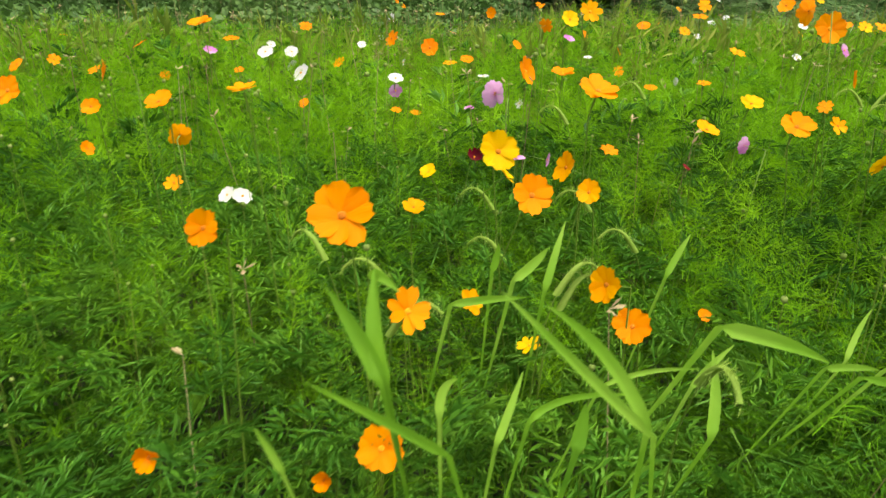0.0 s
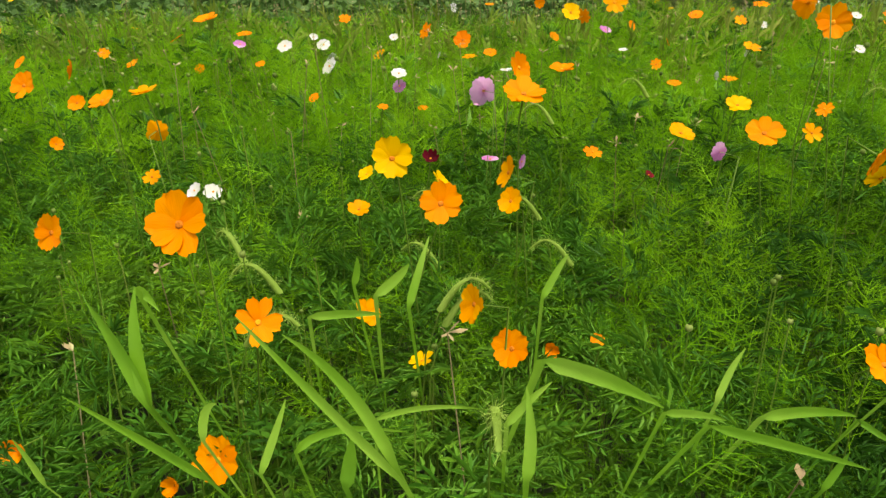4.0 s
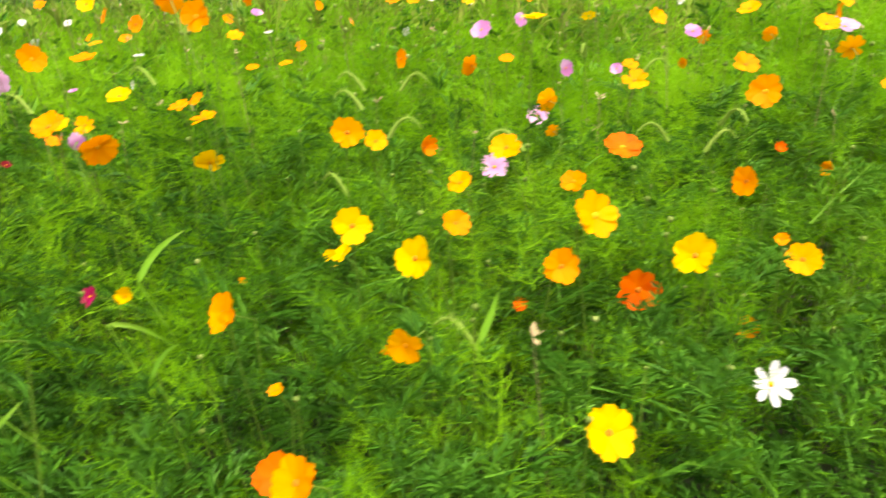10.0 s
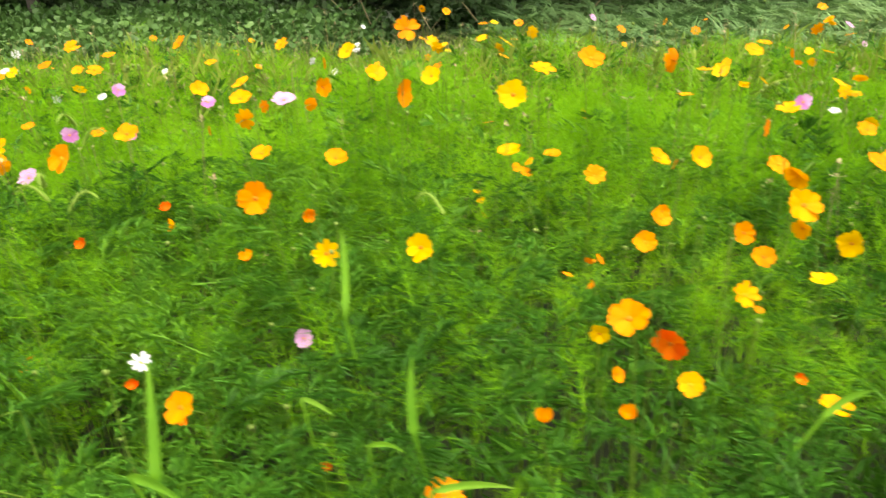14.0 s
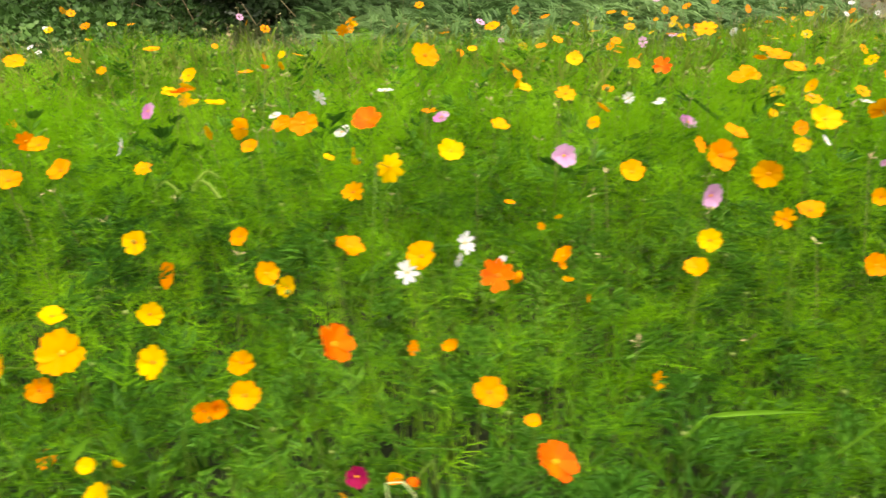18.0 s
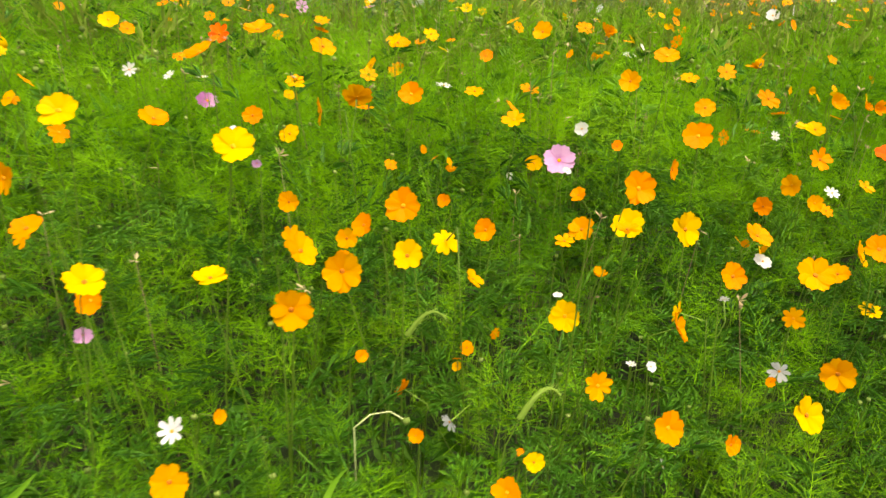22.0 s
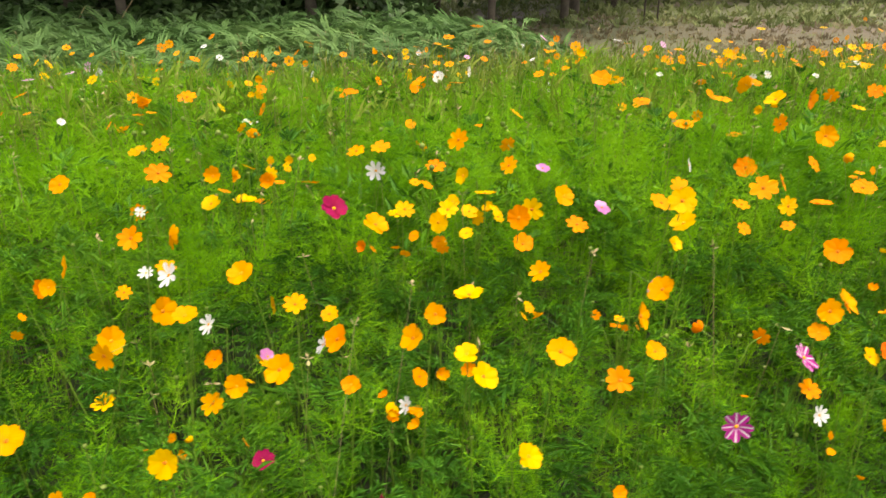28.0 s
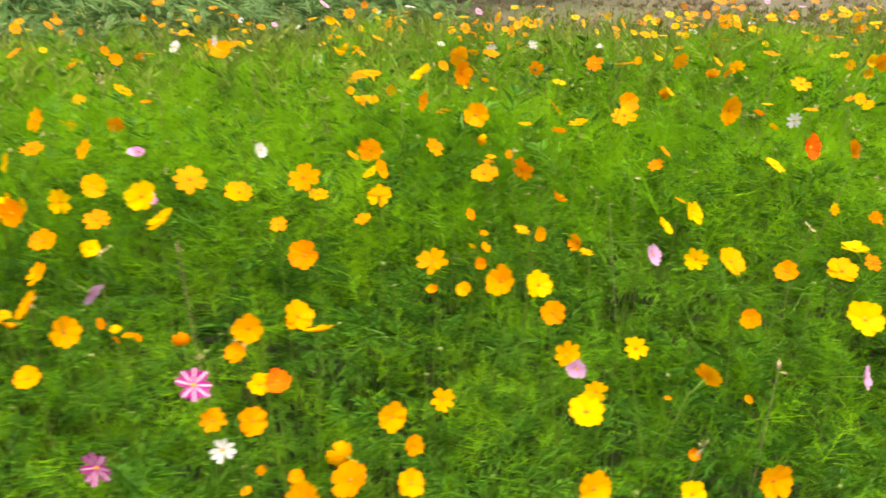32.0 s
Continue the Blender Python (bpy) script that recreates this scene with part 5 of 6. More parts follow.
# ---- foliage ----
CUT = [cut_leaf(3, 2, 0.038, 0.28, k) for k in range(4)]
CUT_WIDE = [cut_leaf(3, 0, 0.12, 0.3, k) for k in range(2)]
THREADS = [thread(7, 3, k, 0.0095) for k in range(4)]
THREADS_FAR = [thread(5, 3, k + 9, 0.0125) for k in range(4)]
COARSE = coarse(6, 3, 0.09)
COARSE_FAR = coarse(5, 4, 0.2)


def foliage(name, label, mat, templates, count, x0, x1, r0, r1, size, deep, up, rise=0.0, thin=1.0):
    """Leaves over a band of the meadow, thickest at the top of the canopy. r0, r1: how far from its near edge."""
    x = rng.uniform(x0, x1, count)
    rel = r0 + (r1 - r0) * rng.random(count) ** thin
    y = edge_of(x) + rel
    stays = y < meadow_end(x) + rng.normal(0, 0.22, count)
    x, y = x[stays], y[stays]
    count = len(x)
    top = leaf_height(x, y) + rise
    z = np.maximum(0.02, top * (1 - deep * rng.random(count) ** 1.7) + rng.normal(0, 0.02, count))
    crowd = np.zeros(count, bool)  # a flower head pushes the leaves just before it aside
    for hx, hy, hz in HEADS:
        crowd |= (abs(x - hx) < 0.05) & (y > hy - 0.26) & (y < hy + 0.02) & (z > hz - 0.10 + 0.5 * (hy - y))
    x, y, z = x[~crowd], y[~crowd], z[~crowd]
    count = len(x)
    lift = np.radians(rng.normal(up, 22, count)).clip(-0.3, 1.5)
    turn = turns(rng.uniform(0, 6.283, count), lift, rng.normal(0, 0.5, count))
    s = rng.uniform(size * 0.65, size * 1.35, count)
    pick = rng.integers(0, len(templates), count)
    pairs = [spread(t, np.stack([x, y, z], -1)[pick == k], turn[pick == k], s[pick == k]) for k, t in enumerate(templates)]
    return plain(name, mesh_of(name, *joined(pairs), mat), label, "foliage")


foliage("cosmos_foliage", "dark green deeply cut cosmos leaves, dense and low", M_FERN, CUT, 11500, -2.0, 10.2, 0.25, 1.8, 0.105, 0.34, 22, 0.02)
foliage("cosmos_foliage", "green deeply cut cosmos leaves above the grass", M_FERN, CUT, 2600, -0.9, 2.6, 0.3, 1.6, 0.105, 0.35, 28, 0.03)
foliage("feathery_foliage", "bright green thread-like cosmos leaves in soft tufts", M_THREAD, THREADS, 5200, -2.0, 10.2, 0.4, 1.8, 0.09, 0.4, 50, 0.02, 0.7)
foliage("feathery_foliage", "bright soft feathery leaves rising between the flowers", M_THREAD, THREADS, 8500, -1.5, 10.2, 0.7, 2.4, 0.1, 0.25, 55, 0.04)
foliage("feathery_foliage", "light green feathery leaves standing in tall soft tufts", M_THREAD, THREADS, 900, 0.55, 1.9, 0.45, 1.6, 0.09, 0.3, 55, 0.055)
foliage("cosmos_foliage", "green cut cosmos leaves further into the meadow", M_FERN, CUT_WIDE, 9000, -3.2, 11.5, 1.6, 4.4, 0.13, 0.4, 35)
foliage("feathery_foliage", "bright green feathery leaves further into the meadow", M_THREAD, THREADS_FAR, 22000, -3.2, 11.5, 1.5, 3.7, 0.125, 0.28, 60, 0.04)
foliage("meadow_foliage", "olive green leaves and stalks of the far meadow", M_MEADOW, [COARSE], 33000, -7, 17, 2.5, 7.6, 0.12, 0.4, 60, 0.05)
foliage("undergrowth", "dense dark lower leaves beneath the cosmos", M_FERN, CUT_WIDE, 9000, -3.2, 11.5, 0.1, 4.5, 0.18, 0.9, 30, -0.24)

# ---- grasses ----
def tuft(x, y, *blades):
    """A tuft of broad grass. Each blade: where it leaves the leaves around it, its bend and its tip, seen from the root, and its width."""
    thing = tagged(new("grass_tuft"), "tuft of broad bright green grass blades arching over", "grass", "grass tufts")
    thing.location = (x, y, 0)
    for low, bend, tip, width in blades:
        low, bend, tip = Vector(low), Vector(bend), Vector(tip)
        away = (low - bend).xy
        root = Vector((low.x + away.x * 1.3, low.y + 0.16, -0.01))
        knee = Vector((low.x + away.x * 0.9, low.y + 0.11, low.z * 0.72))
        pts = []
        line = [root, knee] + [low * (1 - u) ** 2 + bend * 2 * u * (1 - u) + tip * u * u for u in [k / 8 for k in range(9)]]
        for k, p in enumerate(line):
            ahead = (line[min(k + 1, 10)] - line[max(k - 1, 0)]).normalized()
            side = ahead.cross(Vector((0.1, 1.0, -0.1))).normalized()
            u = max(0.0, (k - 2) / 8)
            w = width * 0.5 * (0.1 if k < 2 else 0.45 if k == 2 else 1.0) * (1 - max(0.0, (u - 0.35) / 0.65) ** 1.7) + 0.0005
            fold = side.cross(ahead) * w * 0.35
            pts += [p - side * w, p + fold, p + side * w]
        i = np.arange(33).reshape(11, 3)
        q = np.stack([i[:-1, :-1], i[1:, :-1], i[1:, 1:], i[:-1, 1:]], -1).reshape(-1, 4)
        part("blade", mesh_of("blade", [tuple(v) for v in pts], q, M_BLADE, True), thing)
    return thing


def foxtail(x, y, z, heading, length=0.075):
    """A foxtail grass: thin culm and a nodding bristly head."""
    thing = tagged(new("foxtail_grass"), "foxtail grass with a fuzzy nodding green seed head", "grass", "foxtail grasses")
    thing.location = (x, y, 0)
    r = random.Random(int(x * 517 + y * 1931))
    ca, sa = math.cos(radians(heading + 90)), math.sin(radians(heading + 90))
    line = [(0, 0, -0.01), (0.01 * ca, 0.01 * sa, z * 0.5), (0.04 * ca, 0.04 * sa, z * 0.93), (0.06 * ca, 0.06 * sa, z)]
    part("culm", mesh_of("culm", *tube(line, (0.0016, 0.0013, 0.001, 0.0008)), M_STEM, True), thing)
    pts, core = [], []
    for k in range(26):
        u = k / 25
        a = radians(60) - u * radians(115)
        out, up = 0.06 + length * (u * 0.8), z + length * (0.5 * math.sin(u * 2.6))
        p = np.array([out * ca, out * sa, up])
        core.append((p, 0.0052 * (1 - 0.5 * u)))
        for j in range(7):
            d = np.array([r.gauss(0, 1), r.gauss(0, 1), r.gauss(0, 1)]) + 0.7 * np.array([ca * math.cos(a), sa * math.cos(a), math.sin(a)])
            d /= np.linalg.norm(d) + 1e-6
            s = np.cross(d, (0.3, 0.2, 0.9))
            s = s / (np.linalg.norm(s) + 1e-6) * 0.0004
            e = p + d * (0.0135 * (1 - 0.4 * u))
            pts += [p - s, p + s, e + s * 0.3, e - s * 0.3]
    v1 = np.array(pts)
    hv, hq = joined([(v1, np.arange(len(v1)).reshape(-1, 4)), tube([c[0] for c in core[::3]], [c[1] for c in core[::3]], 6)])
    part("seed_head", mesh_of("seed_head", hv, hq, M_FOX), thing, "fuzzy bristly green seed head")
    return thing


tuft(0.36, 0.53,
     ((0.002, -0.032, 0.900), (-0.057, -0.020, 0.955), (-0.117, -0.007, 1.013), 0.008),
     ((-0.002, -0.028, 0.908), (-0.034, -0.009, 0.972), (-0.084, -0.008, 1.002), 0.010))
tuft(0.15, 0.57,
     ((0.004, -0.042, 0.924), (-0.010, -0.030, 0.965), (-0.005, -0.013, 1.014), 0.013),
     ((0.002, -0.042, 0.924), (-0.016, -0.031, 0.965), (-0.042, -0.023, 1.003), 0.014),
     ((-0.006, -0.007, 1.001), (-0.007, -0.007, 1.014), (0.015, -0.018, 0.996), 0.010))
tuft(0.50, 0.65,
     ((-0.043, -0.014, 0.918), (0.018, -0.016, 0.909), (0.061, -0.026, 0.888), 0.015),
     ((0.063, -0.018, 0.876), (0.090, -0.018, 0.881), (0.113, -0.023, 0.878), 0.007),
     ((0.101, -0.017, 0.866), (0.171, -0.019, 0.854), (0.234, -0.023, 0.839), 0.009),
     ((-0.051, -0.059, 0.824), (-0.045, -0.049, 0.859), (-0.054, -0.035, 0.906), 0.010),
     ((-0.070, -0.041, 0.868), (-0.056, -0.036, 0.889), (-0.033, -0.030, 0.909), 0.007))
tuft(0.27, 0.56,
     ((0.060, -0.010, 0.910), (0.095, -0.003, 0.926), (0.143, -0.003, 0.924), 0.004),
     ((0.000, -0.029, 0.887), (0.018, -0.020, 0.914), (0.088, -0.018, 0.908), 0.006),
     ((0.040, -0.035, 0.862), (0.045, -0.029, 0.886), (0.046, -0.026, 0.905), 0.011),
     ((-0.073, -0.036, 0.897), (-0.074, -0.028, 0.926), (-0.059, -0.030, 0.930), 0.007),
     ((-0.027, -0.040, 0.872), (-0.015, -0.030, 0.903), (-0.006, -0.021, 0.932), 0.006))
tuft(0.14, 0.53,
     ((0.065, -0.020, 0.869), (0.024, -0.019, 0.898), (-0.047, -0.017, 0.938), 0.009),
     ((-0.065, -0.040, 0.868), (-0.072, -0.038, 0.888), (-0.084, -0.036, 0.908), 0.007))
tuft(0.69, 0.72,
     ((-0.027, -0.028, 0.834), (0.018, -0.022, 0.848), (0.056, -0.026, 0.843), 0.011),
     ((0.062, -0.016, 0.832), (0.081, -0.025, 0.821), (0.096, -0.032, 0.818), 0.005),
     ((0.033, -0.048, 0.772), (0.045, -0.042, 0.796), (0.050, -0.041, 0.812), 0.007),
     ((-0.069, -0.028, 0.847), (-0.061, -0.019, 0.879), (-0.048, -0.014, 0.901), 0.006))
tuft(0.30, 0.80,
     ((-0.048, -0.029, 0.909), (-0.041, -0.028, 0.929), (-0.042, -0.029, 0.943), 0.007),
     ((0.012, -0.031, 0.886), (0.021, -0.022, 0.922), (0.033, -0.009, 0.962), 0.008),
     ((-0.024, -0.031, 0.898), (0.006, -0.024, 0.922), (0.013, -0.024, 0.936), 0.010),
     ((-0.094, -0.051, 0.878), (-0.051, -0.049, 0.887), (-0.011, -0.051, 0.888), 0.009),
     ((0.154, -0.007, 0.893), (0.168, 0.001, 0.924), (0.179, 0.003, 0.943), 0.007))
tuft(0.84, 0.60,
     ((-0.038, -0.036, 0.829), (-0.017, -0.022, 0.861), (0.012, -0.010, 0.885), 0.008),
     ((-0.001, -0.031, 0.828), (0.019, -0.019, 0.855), (0.028, -0.016, 0.871), 0.008),
     ((0.039, -0.023, 0.830), (0.068, -0.008, 0.861), (0.101, 0.001, 0.879), 0.006))
tuft(0.97, 0.66,
     ((-0.001, -0.001, 0.893), (-0.023, 0.002, 0.918), (-0.049, 0.005, 0.943), 0.012),
     ((-0.015, -0.050, 0.809), (-0.014, -0.040, 0.839), (0.004, -0.031, 0.863), 0.006),
     ((0.016, -0.039, 0.821), (0.049, -0.023, 0.853), (0.078, -0.010, 0.880), 0.005))
tuft(0.92, 0.60,
     ((0.064, -0.021, 0.857), (0.087, -0.023, 0.858), (0.106, -0.031, 0.848), 0.009),
     ((0.127, -0.010, 0.858), (0.130, -0.018, 0.854), (0.135, -0.029, 0.845), 0.009),
     ((-0.191, -0.059, 0.861), (-0.148, -0.054, 0.869), (-0.102, -0.056, 0.863), 0.004))
tuft(0.98, 0.79,
     ((0.072, -0.003, 0.874), (0.106, -0.002, 0.880), (0.148, -0.014, 0.861), 0.005),
     ((0.123, -0.025, 0.819), (0.129, -0.017, 0.847), (0.156, -0.013, 0.860), 0.005),
     ((-0.195, -0.062, 0.843), (-0.153, -0.051, 0.865), (-0.112, -0.041, 0.887), 0.006))
tuft(0.99, 0.98,
     ((0.000, -0.030, 0.831), (0.018, -0.013, 0.874), (0.066, -0.003, 0.897), 0.008))
tuft(1.45, 0.93,
     ((0.000, -0.030, 0.791), (0.015, -0.019, 0.822), (0.023, -0.010, 0.853), 0.008))
tuft(2.38, 0.76,
     ((0.014, -0.031, 0.801), (0.015, -0.013, 0.861), (0.011, 0.008, 0.932), 0.013),
     ((-0.014, -0.029, 0.812), (0.019, -0.033, 0.813), (0.051, -0.044, 0.793), 0.012))
tuft(2.04, 0.73,
     ((-0.013, -0.037, 0.803), (-0.012, -0.029, 0.839), (-0.015, -0.022, 0.876), 0.010),
     ((0.013, -0.023, 0.828), (0.021, -0.013, 0.868), (0.038, -0.004, 0.904), 0.007))
tuft(2.62, 0.88,
     ((0.027, -0.025, 0.782), (0.021, -0.018, 0.822), (0.025, -0.003, 0.878), 0.011),
     ((-0.027, -0.035, 0.773), (-0.004, -0.036, 0.786), (0.018, -0.046, 0.775), 0.006))
tuft(2.53, 1.05,
     ((0.000, -0.030, 0.846), (0.004, -0.012, 0.912), (-0.003, 0.001, 0.970), 0.010))
tuft(2.59, 0.88,
     ((-0.078, -0.017, 0.824), (-0.055, -0.023, 0.825), (-0.035, -0.034, 0.813), 0.006),
     ((0.078, -0.043, 0.717), (0.125, -0.038, 0.735), (0.174, -0.043, 0.729), 0.010))
tuft(2.09, 0.91,
     ((0.000, -0.030, 0.883), (0.019, -0.038, 0.880), (0.038, -0.050, 0.868), 0.007))
tuft(3.41, 1.11,
     ((0.000, -0.030, 0.824), (0.031, -0.035, 0.839), (0.043, -0.054, 0.817), 0.008))
tuft(3.56, 1.08,
     ((-0.081, -0.017, 0.792), (-0.058, -0.019, 0.813), (-0.035, -0.034, 0.802), 0.007),
     ((0.081, -0.043, 0.746), (0.098, -0.059, 0.732), (0.115, -0.078, 0.712), 0.007))
tuft(3.13, 0.96,
     ((0.000, -0.030, 0.776), (0.020, -0.026, 0.809), (0.051, -0.031, 0.819), 0.010))
tuft(3.70, 1.03,
     ((0.067, -0.070, 0.709), (0.040, -0.069, 0.731), (0.025, -0.076, 0.737), 0.016),
     ((-0.067, 0.010, 0.894), (-0.046, 0.002, 0.895), (-0.029, -0.009, 0.888), 0.008))
tuft(3.82, 1.09,
     ((0.000, -0.030, 0.692), (0.018, -0.030, 0.713), (0.039, -0.031, 0.731), 0.009))
tuft(4.75, 1.15,
     ((-0.108, -0.029, 0.716), (-0.051, -0.033, 0.727), (0.012, -0.041, 0.731), 0.006),
     ((0.108, -0.031, 0.707), (0.145, -0.026, 0.738), (0.167, -0.022, 0.768), 0.009))
tuft(5.21, 1.14,
     ((0.000, -0.030, 0.681), (-0.002, -0.022, 0.718), (-0.008, -0.015, 0.756), 0.008))
tuft(5.34, 1.23,
     ((0.000, -0.030, 0.616), (0.012, -0.011, 0.676), (0.037, -0.010, 0.700), 0.007))
tuft(5.68, 1.22,
     ((-0.082, -0.018, 0.635), (-0.047, -0.018, 0.658), (0.001, -0.022, 0.672), 0.009),
     ((0.082, -0.042, 0.594), (0.083, -0.039, 0.620), (0.073, -0.033, 0.653), 0.009))
tuft(5.00, 1.21,
     ((0.000, -0.030, 0.664), (0.039, -0.025, 0.695), (0.070, -0.019, 0.729), 0.008))
tuft(6.89, 1.37,
     ((-0.004, -0.041, 0.576), (0.048, -0.037, 0.607), (0.102, -0.029, 0.644), 0.010),
     ((0.004, -0.019, 0.619), (0.026, -0.021, 0.636), (0.048, -0.030, 0.640), 0.007))
foxtail(0.19, 0.85, 0.85, 90)
foxtail(0.29, 0.80, 0.83, -60)
foxtail(0.41, 0.63, 0.90, -170)
foxtail(0.50, 1.17, 0.83, 90)
foxtail(0.55, 1.05, 0.81, 90)
foxtail(0.35, 1.07, 0.78, 80)
foxtail(0.08, 0.72, 0.85, -80)
foxtail(0.08, 0.94, 0.83, 60)
foxtail(0.28, 0.81, 0.85, -70)
foxtail(0.71, 1.68, 0.91, 80)
foxtail(0.51, 1.52, 0.89, 80)
foxtail(0.93, 0.81, 0.84, 150)
foxtail(1.15, 1.73, 0.88, -80)
foxtail(1.22, 1.34, 0.78, 60)
foxtail(0.34, 1.22, 0.81, 80)
foxtail(1.20, 1.66, 0.90, 80)
foxtail(1.22, 1.55, 0.89, 80)
foxtail(1.63, 1.94, 0.92, 170)
foxtail(1.67, 1.72, 0.91, -80)
foxtail(1.77, 1.47, 0.83, -70)
foxtail(1.18, 1.43, 0.87, -80)
foxtail(1.50, 0.91, 0.76, 70)
foxtail(1.82, 1.53, 0.84, 100)
foxtail(1.80, 1.48, 0.90, -150)
foxtail(1.55, 1.33, 0.89, 100)
foxtail(3.86, 1.73, 0.81, 80)
foxtail(2.67, 1.47, 0.83, 70)
foxtail(3.38, 1.31, 0.78, -80)
foxtail(3.71, 1.88, 0.76, 80)
foxtail(3.66, 1.79, 0.80, -60)
foxtail(3.50, 1.24, 0.81, -80)
foxtail(5.54, 1.35, 0.64, -70)
foxtail(5.39, 1.53, 0.66, -80)
foxtail(7.00, 1.49, 0.50, 80)
foxtail(7.19, 2.83, 0.68, -80)
foxtail(7.61, 3.06, 0.70, 80)
foxtail(7.43, 3.24, 0.67, 150)
foxtail(7.63, 3.23, 0.65, 150)



def bent_stalk(low, rise, over, tip):
    """An old stalk that has bent over, pale, with a spent head at its end."""
    thing = tagged(new("bent_stalk"), "pale old cosmos stalk bent over with a spent head", "stalk", "bent old stalks")
    thing.location = (low[0], low[1] + 0.05, 0)
    line = [Vector((0, 0, -0.01))] + [Vector(p) - thing.location for p in (low, rise, over, tip)]
    part("stalk", mesh_of("stalk", *tube(line, (0.0008, 0.0014, 0.0014, 0.0013, 0.0011), 5), M_PALE, True), thing)
    ball = tube([(0, 0, -1), (0, 0, -0.5), (0, 0, 0.5), (0, 0, 1)], (0.3, 1, 0.9, 0.3), 6)
    part("spent_head", mesh_of("spent_head", ball[0] * 0.006 + np.array(line[-1]), ball[1], M_BUD, True), thing, "dried green flower head")
    return thing


bent_stalk((5.372, 1.415, 0.588), (5.395, 1.423, 0.605), (5.422, 1.424, 0.609), (5.445, 1.418, 0.597))
bent_stalk((4.223, 1.092, 0.629), (4.245, 1.093, 0.630), (4.260, 1.086, 0.615), (4.266, 1.077, 0.593))

# thin upright stalks with buds and spent heads over the whole meadow
def bud_stalks(count, x0, x1, r0, r1, tall, label, small=1.0):
    x, rel = rng.uniform(x0, x1, count), rng.uniform(r0, r1, count)
    y = edge_of(x) + rel
    keep = y < meadow_end(x) + 0.1
    x, y = x[keep], y[keep]
    count = len(x)
    z = bloom_height(x, y) - 0.06 + rng.normal(0, tall, count)
    stalks, buds = [], []
    ball = tube([(0, 0, -1), (0, 0, -0.5), (0, 0, 0.5), (0, 0, 1)], (0.3, 1, 0.95, 0.35), 6)
    for k in range(count):
        bx, by = rng.normal(0, 0.035, 2)
        line = [(x[k] + bx, y[k] + by, 0.0), (x[k] + bx * 0.6, y[k] + by * 0.6, z[k] * 0.5), (x[k] + bx * 0.1, y[k] + by * 0.1, z[k] * 0.85), (x[k], y[k], z[k])]
        stalks.append(tube(line, (0.0016, 0.0013, 0.0009, 0.0008), 3))
        s = small * rng.uniform(0.003, 0.0068)
        buds.append((ball[0] * s + (x[k], y[k], z[k]), ball[1]))
    plain("bud_stalks", mesh_of("bud_stalks", *joined(stalks), M_STEM, True), "thin green cosmos stalks " + label, "stalks")
    plain("flower_buds", mesh_of("flower_buds", *joined(buds), M_BUD, True), "small round green flower buds " + label, "buds")


bud_stalks(1000, -2.2, 10.0, 0.5, 2.0, 0.06, "near the path", 0.7)
bud_stalks(2200, -3.2, 11.5, 1.8, 4.6, 0.07, "in the middle of the meadow", 1.2)


def straw_stalks(count, x0, x1, r0, r1):
    """Dry seeding stalks: thin, bent, with a frayed brown head."""
    x, rel = rng.uniform(x0, x1, count), r0 + (r1 - r0) * rng.random(count) ** 0.7
    y = edge_of(x) + rel
    keep = y < meadow_end(x) + 0.3
    x, y = x[keep], y[keep]
    count = len(x)
    z = bloom_height(x, y) - 0.04 + rng.normal(0, 0.08, count)
    some = []
    for k in range(count):
        bx, by = rng.normal(0, 0.06, 2)
        base = np.array([x[k] + bx, y[k] + by, 0.0])
        tip = np.array([x[k], y[k], z[k]])
        some.append(tube([base, base * 0.5 + tip * 0.5 + (bx * 0.2, by * 0.2, 0), tip], (0.0013, 0.001, 0.0008), 3))
        for j in range(5):
            d = np.array([rng.normal(0, 1), rng.normal(0, 1), rng.normal(0.7, 0.6)])
            d *= rng.uniform(0.009, 0.022) / np.linalg.norm(d)
            s = np.array([-d[1], d[0], 0.002]) * 0.18
            some.append((np.array([tip, tip + d * 0.6 + s, tip + d, tip + d * 0.6 - s]), np.array([[0, 1, 2, 3]])))
    plain("dry_stalks", mesh_of("dry_stalks", *joined(some), M_STRAW), "thin dry brown seed stalks among the flowers", "stalks")


straw_stalks(4400, -4.0, 13.0, 1.1, 6.4)
straw_stalks(13, -0.6, 9.0, 0.42, 1.1)


